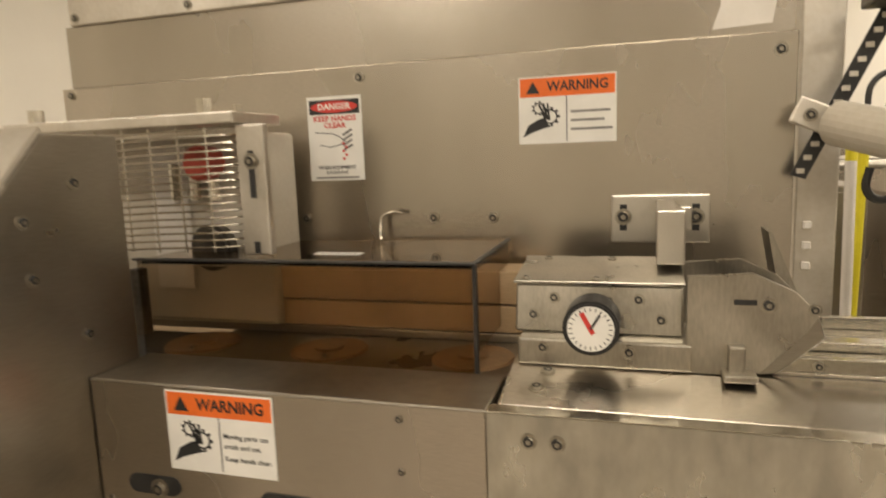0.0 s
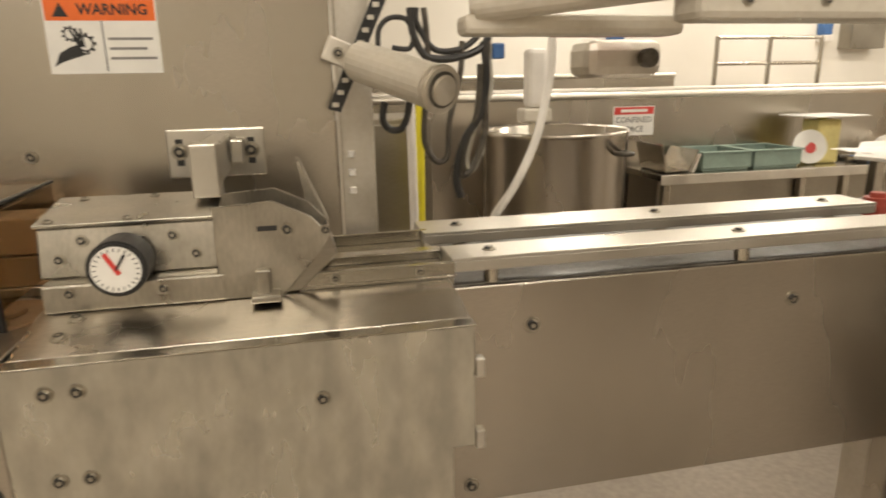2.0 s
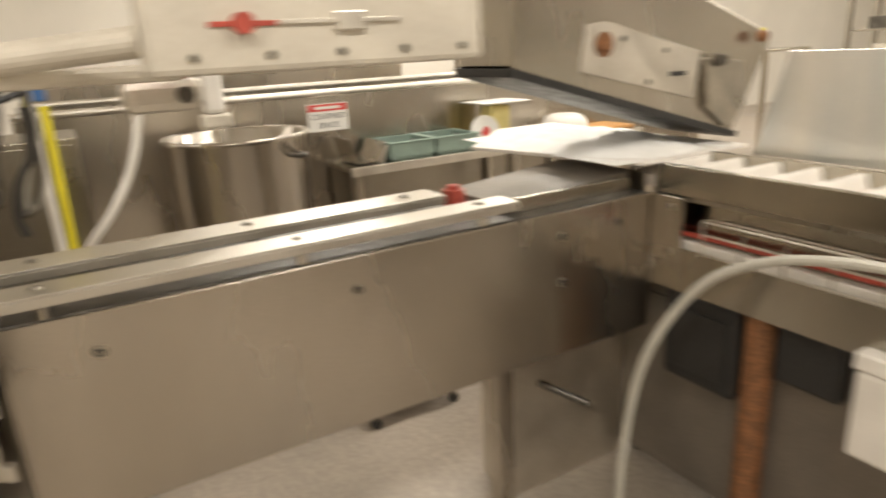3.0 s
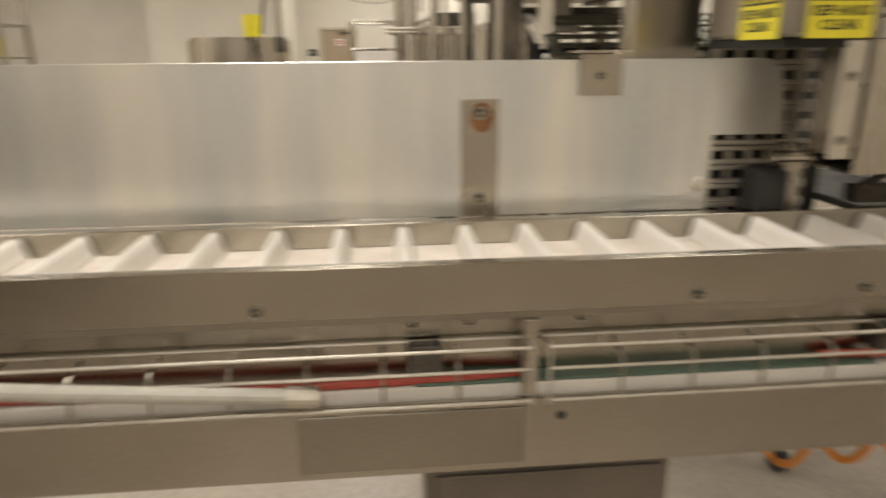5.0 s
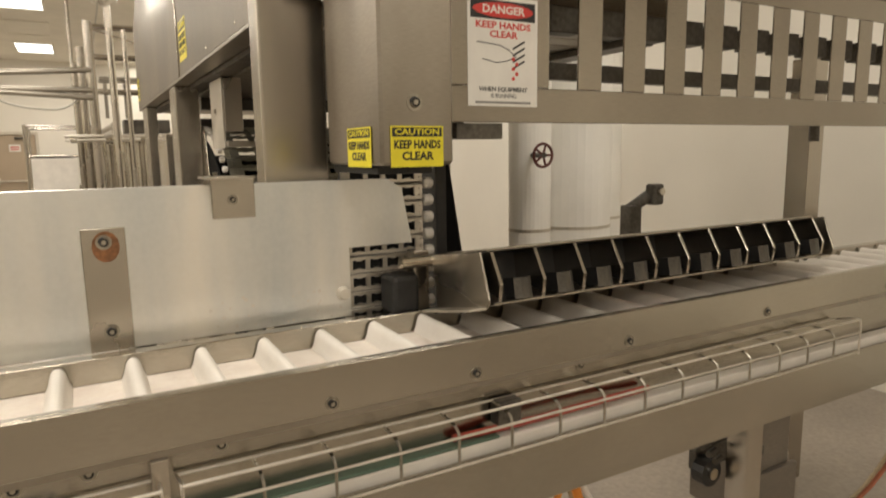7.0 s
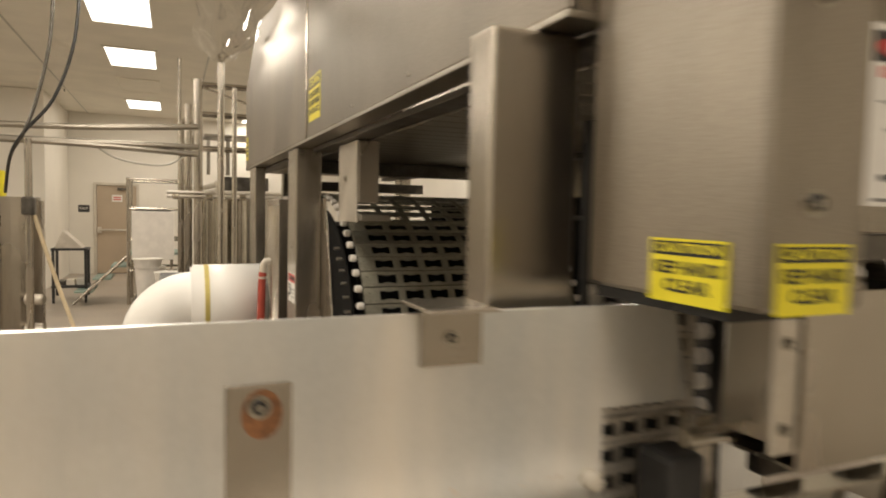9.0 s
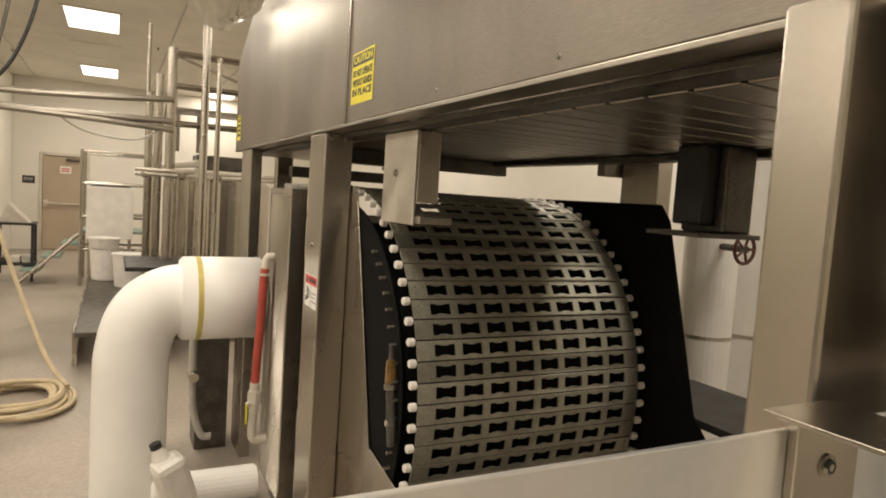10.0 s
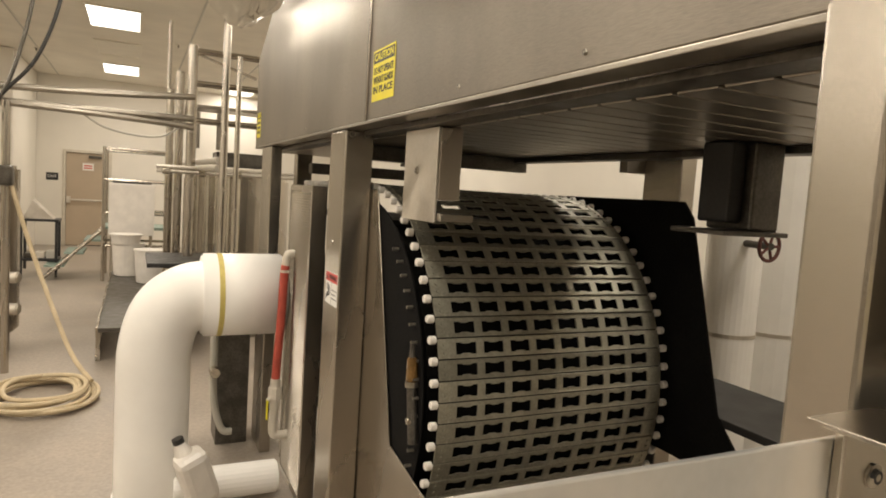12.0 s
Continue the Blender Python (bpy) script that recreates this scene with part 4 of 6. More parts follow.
part("belt_edge", prism([(1.44, 1.446), (1.44, 1.470), (2.40, 1.203), (2.39, 1.184)], "x", -1.765, -1.474, 0.001), BLACK, tr, "black belt under the chute")
part("hanger_plate", prism([(1.70, 1.572), (1.77, 1.580), (2.19, 1.478), (2.16, 1.335), (1.68, 1.445)], "x", -1.4815, -1.472, 0.002), SATIN, tr, "pale bolted hanger plate")
part("rust_ring", rod((-1.472, 1.765, 1.517), (-1.4705, 1.765, 1.517), 0.036, 20), RUST, tr, "rust stain")
part("pivot_bolt", rod((-1.4705, 1.765, 1.517), (-1.455, 1.765, 1.517), 0.022, 16, None, 0.018), RUST, tr, "rusty pivot bolt")
part("slot", block(-1.472, -1.4705, 2.045, 2.115, 1.410, 1.424, 0), BLACKP, tr)
for y, z in ((1.84, 1.53), (1.95, 1.40), (2.02, 1.49)):
    bolt(tr, (-1.472, y, z), (1, 0, 0), 0.008)
part("clamp", prism([(2.19, 1.46), (2.38, 1.44), (2.41, 1.30), (2.33, 1.225), (2.22, 1.30)], "x", -1.4815, -1.455, 0.006), BOXGREY, tr)
part("clamp_knob", rod((-1.455, 2.24, 1.45), (-1.425, 2.24, 1.45), 0.022, 14, None, 0.016), DARK, tr)
part("clamp_knob", rod((-1.455, 2.45, 1.515), (-1.43, 2.45, 1.515), 0.02, 14, None, 0.016), RUST, tr)
part("hanger_post", block(-1.66, -1.60, 1.62, 1.68, 1.83, CEIL, 0.004), STEEL_D, tr)

# guard sheet behind the belt
gs = thing("guard_sheet", (0.4, 2.258, 1.157), "long metal guard sheet with painted reflections standing behind the belt", "guard")
part("sheet", prism([(-1.31, 1.158), (-1.22, 1.472), (1.945, 1.472), (1.985, 1.45), (2.01, 1.317), (1.85, 1.317), (1.85, 1.158)], "y", 2.258, 2.264, 0.001), SHEET, gs)
for x in (1.356, -0.17):
    s = part("strip", block(x - 0.038, x + 0.038, 2.252, 2.2575, 1.158, 1.398, 0.002), STEEL, gs, "steel fixing strip")
    part("rust_stain", prism(ring_pts(x + 0.003, 1.362, 0.024, 14, 0.03), "y", 2.2515, 2.252), RUST, s, "rust stain")
    for z in (1.371, 1.197):
        bolt(s, (x, 2.2515, z), (0, -1, 0), 0.011)
clp = part("clip", block(1.556, 1.642, 2.248, 2.2575, 1.402, 1.484, 0.002), STEEL, gs, "folded steel clip")
part("clip_top", block(1.535, 1.625, 2.168, 2.268, 1.4845, 1.489, 0.001), STEEL, clp)
bolt(clp, (1.597, 2.248, 1.44), (0, -1, 0), 0.008)
for k in range(26):
    x = 1.50 + 0.45 * random.random()
    z = 1.165 + 0.07 * random.random() ** 1.5
    r = 0.0015 + 0.003 * random.random()
    part("water_spot", prism(ring_pts(x if x < 1.83 else x - 0.3, z, r, 8), "y", 2.2572, 2.2578), WHITE, gs)
part("slot_bolt", rod((1.83, 2.257, 1.215), (1.83, 2.24, 1.215), 0.016, 16, None, 0.012), CREAM, gs, "pale plastic knob")

# ---- the cooling machine ----
co = thing("cooling_machine", (2.5, 4.2, 0), "large stainless cooling machine with raised box on square columns", "machine")
BZ = 1.885
SX = 1.763
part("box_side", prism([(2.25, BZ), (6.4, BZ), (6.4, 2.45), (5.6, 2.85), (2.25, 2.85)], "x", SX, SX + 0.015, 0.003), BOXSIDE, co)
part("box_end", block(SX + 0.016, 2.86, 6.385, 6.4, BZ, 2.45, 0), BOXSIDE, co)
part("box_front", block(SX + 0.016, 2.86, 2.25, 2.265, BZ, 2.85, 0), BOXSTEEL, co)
part("box_far_side", block(2.86, 2.875, 2.25, 6.4, BZ, 2.85, 0), STEEL, co)
part("box_top", block(SX + 0.016, 2.86, 2.266, 5.6, 2.83, 2.85, 0), STEEL_D, co)
part("bottom_fold", block(SX - 0.002, SX + 0.07, 2.25, 6.4, BZ - 0.012, BZ - 0.0005, 0.002), STEEL_D, co)
part("seam", block(SX - 0.003, SX - 0.0005, 4.118, 4.126, BZ, 2.85, 0), DARK, co)
part("inner_frame", block(SX + 0.075, SX + 0.15, 2.3, 6.35, BZ - 0.030, BZ - 0.013, 0.003), DARK, co)
part("cross_frame", block(1.95, 2.84, 4.75, 4.83, BZ - 0.10, BZ - 0.033, 0.003), DARK, co)
for k in range(38):
    y = 2.32 + 0.105 * k
    part("bottom_slat", block(1.92, 2.84, y, y + 0.094, BZ - 0.032, BZ - 0.013, 0.003), STEEL_D, co)
for x0, x1, y0, y1 in ((1.683, 1.832, 2.32, 2.396), (1.765, 1.878, 4.35, 4.56), (1.765, 1.83, 5.85, 6.15), (2.92, 3.0, 3.79, 3.99), (2.78, 2.86, 5.9, 6.02), (2.0, 2.1, 6.2, 6.3)):
    part("column", block(x0, x1, y0, y1, 0.8 if y1 < 3 else 0.0, BZ - 0.0135, 0.006), STEEL, co)
part("far_beam", block(2.76, 2.84, 2.3, 6.3, BZ - 0.055, BZ - 0.033, 0.003), DARK, co)
part("column_arm", block(2.84, 3.0, 4.00, 4.05, BZ - 0.1, BZ - 0.0135, 0.003), STEEL_D, co)
part("hanger", block(1.868, 1.876, 3.73, 3.99, 1.56, BZ - 0.033, 0.002), SATIN, co)
part("hanger_block", block(1.8765, 1.952, 3.73, 3.86, 1.63, BZ - 0.033, 0.004), STEEL, co)
part("hanger_foot", block(1.8765, 1.99, 3.70, 3.86, 1.565, 1.59, 0.004), STEEL_D, co)
bolt(co, (1.868, 3.88, 1.72), (-1, 0, 0), 0.010)
for x in (1.79, 1.85):
    bolt(co, (x, 4.35, 1.855), (0, -1, 0), 0.009)
bolt(co, (1.765, 4.46, 1.43), (-1, 0, 0), 0.008)
for y in (2.9, 3.4, 5.0, 5.6):
    bolt(co, (SX, y, BZ + 0.03), (-1, 0, 0), 0.006, "screw", False)
part("seam_cover", block(SX - 0.0045, SX - 0.0005, 4.100, 4.1165, BZ, 2.85, 0.001), BOXSTEEL, co)
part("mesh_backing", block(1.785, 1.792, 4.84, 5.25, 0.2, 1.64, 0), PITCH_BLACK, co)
bm = bmesh.new()
my0, my1, mz0, mz1 = 4.845, 5.245, 0.19, 1.62
for sgn in (1, -1):
    c = mz0 - 0.2
    while c < mz1 + 0.2:
        a = (my0, c - sgn * 0.16)
        b = (my1, c + sgn * 0.16)
        d = b[1] - a[1]
        ends = sorted(((mz0 - a[1]) / d, (mz1 - a[1]) / d))
        t0, t1 = max(0.0, ends[0]), min(1.0, ends[1])
        if t1 - t0 > 0.05:
            rod((1.767, my0 + (my1 - my0) * t0, a[1] + d * t0), (1.767, my0 + (my1 - my0) * t1, a[1] + d * t1), 0.003, 4, bm)
        c += 0.024
part("expanded_mesh", bm, STEEL, co)
for a in ((4.82, 4.845, 0.16, 1.65), (5.245, 5.27, 0.16, 1.65)):
    part("mesh_frame", block(1.763, 1.835, a[0], a[1], a[2], a[3], 0.002), STEEL, co)
part("mesh_frame_top", block(1.763, 1.835, 4.8455, 5.2445, 1.62, 1.65, 0.002), STEEL, co)
part("mesh_frame_bottom", block(1.763, 1.835, 4.8455, 5.2445, 0.16, 0.19, 0.002), STEEL, co)
part("skirt", prism([(4.56, 0.0), (4.56, 1.652), (4.285, 1.652), (4.27, 1.63), (4.008, 0.75), (3.45, 0.66), (3.45, 0.0)], "x", 1.879, 1.885, 0.002), STEEL, co)
part("lower_apron", prism([(3.2, 0.3), (3.448, 0.62), (3.448, 0.3)], "x", 1.774, 2.895, 0.003), STEEL, co)
pr = [(3.30, 0.72), (3.50, 0.94), (3.69, 1.62), (3.74, 1.68), (5.6, 1.68), (5.6, 0.72)]
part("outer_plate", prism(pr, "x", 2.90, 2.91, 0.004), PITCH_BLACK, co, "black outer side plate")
part("dark_pan", block(2.911, 3.34, 3.1, 3.9, 0.90, 0.93, 0.003), BLACKP, co)
part("rear_beam", block(1.95, 2.84, 5.6, 5.68, 1.72, 1.78, 0.003), DARK, co)
part("far_side_panel", block(3.365, 3.375, 4.55, 5.85, 0.0, 1.60, 0.003), STEEL_D, co)

# slatted chain round the drum
DY, DZ, DR, SX0, SX1 = 4.45, 0.938, 0.731, 1.923, 2.842
DX = (SX0 + SX1) / 2
drum = thing("slat_chain", (DX, DY, DZ), "oiled steel slat chain with bow-tie holes running over a drum", "chain conveyor")


def slat_mesh(length, width, holes, margin, material):
    """A flat link plate with a row of bow-tie holes and rivets at its ends."""
    bm = bmesh.new()
    h = width / 2 - 0.0018
    e = length / 2
    lip = width * 0.175
    block(-e, e, -h, -h + lip, -0.003, 0.003, 0, bm)
    block(-e, e, h - lip, h, -0.003, 0.003, 0, bm)
    cell = (length - 2 * margin) / holes
    web = cell * 0.13
    block(-e, -e + margin + web, -h + lip, h - lip, -0.003, 0.003, 0, bm)
    block(e - margin - web, e, -h + lip, h - lip, -0.003, 0.003, 0, bm)
    for k in range(holes):
        x = -e + margin + cell * k
        if k:
            block(x - web, x + web, -h + lip, h - lip, -0.003, 0.003, 0, bm)
        c = x + cell / 2
        for sg in (-1, 1):
            prism([(c - cell * 0.19, sg * (h - lip)), (c - cell * 0.11, sg * (h - lip - width * 0.06)), (c + cell * 0.11, sg * (h - lip - width * 0.06)), (c + cell * 0.19, sg * (h - lip))], "z", -0.003, 0.003, 0, bm)
    # folded edges that catch the light
    for sg in (-1, 1):
        rod((-e, sg * h, 0.002), (e, sg * h, 0.002), 0.0022, 6, bm)
        for d in (-width * 0.2, width * 0.2):
            rod((sg * (e - margin * 0.44), d, 0.003), (sg * (e - margin * 0.44), d, 0.007), width * 0.085, 8, bm)
    return mesh_from(bm, "slat", material)


def roller_mesh():
    return mesh_from(rod((-0.012, 0, 0), (0.012, 0, 0), 0.0138, 14, None, None, 0.003), "roller", WHITE, False)


STEP = 0.0677
slat_me, roller_me = slat_mesh(SX1 - SX0, STEP - 0.004, 8, 0.05, CHAIN), roller_mesh()
da = STEP / DR
places = []
for k in range(34):
    a = math.pi / 2 + da * k + 0.0607
    places.append((DY + DR * math.cos(a), DZ + DR * math.sin(a), a - math.pi / 2))
for k in range(1, 17):
    places.append((DY + STEP * k - 0.044, DZ + DR, 0.0))
for y, z, a in places:
    ob = new("slat", slat_me)
    ob.parent = drum
    ob.location = Vector((DX, y, z)) - PLACE[drum]
    ob.rotation_euler = (a, 0, 0)
    for x in (SX0 - 0.018, SX1 + 0.018):
        ro = new("roller", roller_me)
        ro.parent = drum
        ro.location = Vector((x, y + STEP / 2 * math.cos(a), z + STEP / 2 * math.sin(a) - 0.004)) - PLACE[drum]
# black body, discs and floor paint the shade seen through the chain holes
part("drum_body", rod((SX0 + 0.03, DY, DZ), (SX1 - 0.03, DY, DZ), DR - 0.16, 40), PITCH_BLACK, drum, "drum body coloured black for the shade inside")
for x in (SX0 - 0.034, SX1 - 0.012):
    part("side_disc", rod((x, DY, DZ), (x + 0.005, DY, DZ), DR - 0.05, 56), PITCH_BLACK, drum, "side disc coloured black for interior shade")
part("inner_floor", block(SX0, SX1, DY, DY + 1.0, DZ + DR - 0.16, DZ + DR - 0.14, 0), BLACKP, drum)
for k in range(14):
    a = math.radians(128 + 5.3 * k)
    y, z = DY + (DR - 0.085) * math.cos(a), DZ + (DR - 0.085) * math.sin(a)
    part("side_pin", rod((SX0 - 0.056, y, z), (SX0 - 0.0345, y, z), 0.006, 8), BOLT, drum)
lub = thing("oil_cup", (1.872, 3.83, 0.9), "amber glass oil cup on a brass fitting beside the chain", "oil cup")
part("glass", rod((1.872, 3.828, 1.035), (1.872, 3.835, 1.115), 0.020, 18, None, 0.017, 0.003), surface("amber oil glass", (0.16, 0.09, 0.03), 0.12, 0.0, 0.2, 20.0, coat=0.6), lub)
part("neck", rod((1.872, 3.835, 1.115), (1.872, 3.838, 1.16), 0.009, 12), DARK, lub)
part("cap", rod((1.872, 3.826, 1.018), (1.872, 3.828, 1.0345), 0.022, 16), BOLT, lub)
part("stem", rod((1.872, 3.79, 0.84), (1.872, 3.826, 1.018), 0.016, 12), DARK, lub)
part("drain_screw", rod((1.850, 3.80, 0.915), (1.862, 3.80, 0.915), 0.012, 12, None, None, 0.002), CHROME, lub)

m = facing("-x", (1.7625, 3.958, 2.026))
caution_label(m, 0.205, 0.168, ("DO NOT OPERATE", "WITHOUT GUARDS", "IN PLACE"), "the box side")
caution_label(facing("-x", (1.7625, 6.3, 2.02)), 0.12, 0.16, ("", "", ""), "the box side")
warning_label(facing("-x", (1.7645, 4.44, 1.245)), 0.17, 0.13, "a column", group="warning labels", head=SIGNRED)

# short lift chain behind the guard sheet
lift = thing("lift_chain", (1.95, 2.36, 1.3), "narrow steel link chain climbing behind the guard", "chain conveyor")
link_me = slat_mesh(0.21, 0.040, 4, 0.016, SATIN)
for k in range(16):
    ob = new("link", link_me)
    ob.parent = lift
    ob.location = Vector((1.955, 2.30, 1.10 + 0.042 * k)) - PLACE[lift]
    ob.rotation_euler = (math.pi / 2, 0, 0)
    ro = new("roller", roller_me)
    ro.parent = lift
    ro.location = Vector((2.075, 2.30, 1.12 + 0.042 * k)) - PLACE[lift]
part("backing", block(1.86, 2.06, 2.325, 2.345, 0.95, 1.75, 0), BLACKP, lift)
part("dark_guide", block(2.10, 2.13, 2.30, 2.55, 0.95, 1.75, 0.003), BLACKP, lift)

# hooded head box with yellow labels
hd = thing("head_box", (1.84, 2.08, 1.505), "folded stainless head box with rounded lower edge", "housing")
part("shell", prism([(1.80, 1.950), (1.95, 1.950), (1.95, 2.25), (1.808, 2.25), (1.802, 2.2)], "z", 1.507, 2.05, 0.006), HEADSIDE, hd)
bolt(hd, (1.868, 1.95, 1.62), (0, -1, 0), 0.012)
bolt(hd, (1.868, 1.95, 1.83), (0, -1, 0), 0.012)
part("inner_bar", block(1.815, 1.93, 2.0, 2.24, 1.49, 1.506, 0.002), BLACKP, hd)
caution_label(facing("-y", (1.872, 1.949, 1.541)), 0.108, 0.074, ("KEEP HANDS", "CLEAR"), "the head box")
caution_label(facing("-x", (1.7985, 2.05, 1.541)), 0.118, 0.074, ("KEEP HANDS", "CLEAR"), "the head box")

# comb guard
cm = thing("comb_guard", (2.9, 2.0, 1.6), "stainless comb guard with upright slats above the tipping tray", "guard")
part("left_plate", block(1.975, 2.215, 2.0, 2.006, 1.66, 1.96, 0.002), BOXSTEEL, cm)
part("lower_bar", block(1.975, 4.2, 2.0, 2.006, 1.588, 1.6595, 0.002), BOXSTEEL, cm)
part("upper_bar", block(2.2155, 4.2, 2.0, 2.006, 1.895, 1.96, 0.002), BOXSTEEL, cm)
for k in range(14):
    x = 2.297 + 0.1335 * k
    part("slat", block(x - 0.002, x + 0.066, 2.0, 2.006, 1.66, 1.8945, 0.002), BOXSTEEL, cm)
part("top_rail", block(1.96, 4.2, 1.99, 2.2, 1.9605, 2.0, 0.003), STEEL_D, cm)
part("link_bar", block(2.22, 4.2, 2.15, 2.18, 1.70, 1.74, 0.002), DARK, cm)
for k in range(12):
    x = 2.3 + 0.14 * k
    part("link_plate", block(x, x + 0.09, 2.10, 2.148, 1.80, 1.86, 0.003), DARK, cm)
part("stay", block(1.99, 2.10, 2.0065, 2.04, 1.555, 1.587, 0.002), DARK, cm)
danger_label(facing("-y", (2.097, 1.9995, 1.728)), 0.170, 0.215, "the comb guard")
for x in (4.1,):
    bk = thing("support_post", (x, 2.4, 0), "square stainless support post behind the tray", "post", "support posts")
    part("post", block(x - 0.05, x + 0.05, 2.55, 2.65, 0, 1.9, 0.004), STEEL, bk)
    part("foot_bracket", block(x - 0.16, x + 0.05, 2.45, 2.549, 1.62, 1.66, 0.004), DARK, bk)
    part("clamp", rod((x - 0.12, 2.49, 1.55), (x - 0.12, 2.49, 1.619), 0.02, 10), DARK, bk)

# tipping tray
HX, HY, HZ = 2.55, 2.20, 1.28
tray = thing("tipping_tray", (HX, HY, HZ), "stainless tipping tray with a row of dark pockets", "tray")
TX1 = 3.16
part("front_sheet", block(2.045, TX1, 2.088, 2.094, 1.258, 1.506, 0.002), STEEL, tray)
part("bottom_sheet", prism([(2.0945, 1.258), (2.0945, 1.264), (2.20, 1.264), (2.20, 1.258)], "x", 2.045, TX1, 0), STEEL, tray)
part("back_sheet", block(2.045, TX1, 2.20, 2.206, 1.258, 1.50, 0.002), STEEL_D, tray)
part("pocket_floor", block(2.05, TX1 - 0.005, 2.0945, 2.1995, 1.42, 1.426, 0), BLACKP, tray)
for k in range(11):
    x = 2.05 + 0.1105 * k
    part("divider", prism([(2.0945, 1.427), (2.0945, 1.515), (2.13, 1.528), (2.1995, 1.505), (2.1995, 1.427)], "x", x, x + 0.008, 0.001), STEEL, tray)
arc = [(math.cos(math.radians(d)), math.sin(math.radians(d))) for d in (0, 25, 50, 75, 100, 125)]
for k in range(10):
    x = 2.058 + 0.1105 * k
    part("curled_lip", prism([(x + 0.034 + 0.036 * c, 1.515 + 0.036 * w) for c, w in arc] + [(x + 0.034 + 0.032 * c, 1.515 + 0.032 * w) for c, w in arc[::-1]], "y", 2.098, 2.14), DARK, tray, "curled dark steel lip")
    part("lip_web", prism([(x + 0.066, 1.515), (x + 0.070, 1.515), (x + 0.070, 1.43), (x + 0.066, 1.43)], "y", 2.098, 2.14), BLACKP, tray)
for x in (1.985, TX1 + 0.02):
    pl = part("end_plate", prism([(2.085, 1.29), (2.085, 1.505), (2.10, 1.515), (2.20, 1.50), (2.21, 1.29)], "x", x + 0.042, x + 0.047, 0.001), STEEL, tray)
    part("end_flange", block(x, x + 0.042, 2.082, 2.088, 1.29, 1.503, 0.002), SATIN, pl)
    bolt(pl, (x + 0.02, 2.082, 1.44), (0, -1, 0), 0.008)
    bolt(pl, (x + 0.02, 2.082, 1.325), (0, -1, 0), 0.008)
part("pivot_shaft", rod((1.95, HY, HZ), (3.3, HY, HZ), 0.014), CHROME, tray)
wm = facing("-y", (2.513, 2.0875, 1.425))
wl = warning_label(wm, 0.196, 0.137, "the tipping tray")
for ch in list(wl.children):
    ch.parent = tray
    ch.location = PLACE[ch] - PLACE[tray]
bpy.data.objects.remove(wl)
pv = thing("pivot_stand", (2.0, 2.26, 1.0), "dark pivot bearing stand with black block", "bearing")
part("stand", block(2.0, 2.04, 2.23, 2.27, 1.157, 1.30, 0.003), STEEL, pv)
part("black_block", block(1.93, 2.0, 2.20, 2.28, 1.157, 1.25, 0.012), BLACKP, pv)
for x in (2.25, 2.47, 2.95):
    lm = thing("toggle_clamp", (x, 2.3, 1.157), "dark steel toggle clamp under the tray", "clamp", "toggle clamps")
    part("body", block(x - 0.05, x + 0.05, 2.27, 2.31, 1.157, 1.20, 0.006), DARK, lm)
    part("arm", rod((x - 0.03, 2.29, 1.19), (x + 0.06, 2.27, 1.245), 0.012, 10), DARK, lm)
    part("roller", rod((x + 0.06, 2.26, 1.245), (x + 0.06, 2.29, 1.245), 0.02, 12), CHROME, lm)
ac = thing("air_cylinder", (2.75, 2.5, 1.3), "air cylinder with clevis rod behind the tray", "air cylinder")
part("barrel", rod((2.92, 2.46, 1.33), (2.975, 2.43, 1.375), 0.020, 14), DARK, ac)
part("clevis", block(2.97, 3.02, 2.40, 2.44, 1.345, 1.415, 0.008), DARK, ac)
part("clevis_pin", rod((2.995, 2.385, 1.39), (2.995, 2.45, 1.39), 0.012, 12), CHROME, ac)
part("base", block(2.90, 2.95, 2.43, 2.48, 1.157, 1.345, 0.004), DARK, ac)


# ---- behind the first machine ----
arm = thing("hoist_arm", (-1.4, 0.8, 1.3), "pale cast hoist arm with a round motor end and cables", "machine arm")
part("motor_tube", rod((-1.665, 0.085, 1.468), (-1.45, 0.195, 1.418), 0.039, 24, None, None, 0.004), CREAM, arm)
part("motor_cap", rod((-1.451, 0.194, 1.418), (-1.437, 0.201, 1.415), 0.042, 28, None, None, 0.004), SATIN, arm)
part("cap_groove", rod((-1.437, 0.201, 1.415), (-1.4355, 0.2018, 1.4147), 0.031, 24), DARK, arm)
part("cap_centre", rod((-1.4355, 0.2018, 1.4147), (-1.43, 0.2045, 1.4135), 0.026, 20, None, None, 0.003), SATIN, arm)
part("clamp_plate", block(-1.685, -1.676, 0.015, 0.125, 1.45, 1.50, 0.004, None, Euler((-0.42, 0, 0)).to_matrix()), SATIN, arm)
for y, z in ((0.045, 1.485), (0.085, 1.467)):
    bolt(arm, (-1.674, y, z), (1, 0, 0), 0.009)
part("long_tube", rod((-1.38, 0.235, 1.542), (-1.235, 0.53, 1.568), 0.026, 20, None, None, 0.01), CREAM, arm)
part("lower_plate", block(-1.42, -1.36, 0.22, 0.60, 1.498, 1.53, 0.01), CREAM, arm)
part("panel", block(-1.27, -1.194, 0.515, 1.16, 1.507, 1.76, 0.012), CREAM, arm)
part("red_block", block(-1.47, -1.425, 0.40, 0.62, 1.50, 1.53, 0.004), RED, arm, "red block")
part("red_band", block(-1.1935, -1.190, 0.62, 0.735, 1.583, 1.592, 0.001), RED, arm, "red stripe")
part("red_knob", rod((-1.1935, 0.675, 1.588), (-1.172, 0.675, 1.588), 0.018, 16), RED, arm, "red round knob")
part("rail", block(-1.1935, -1.188, 0.735, 0.97, 1.585, 1.593, 0.001), SATIN, arm)
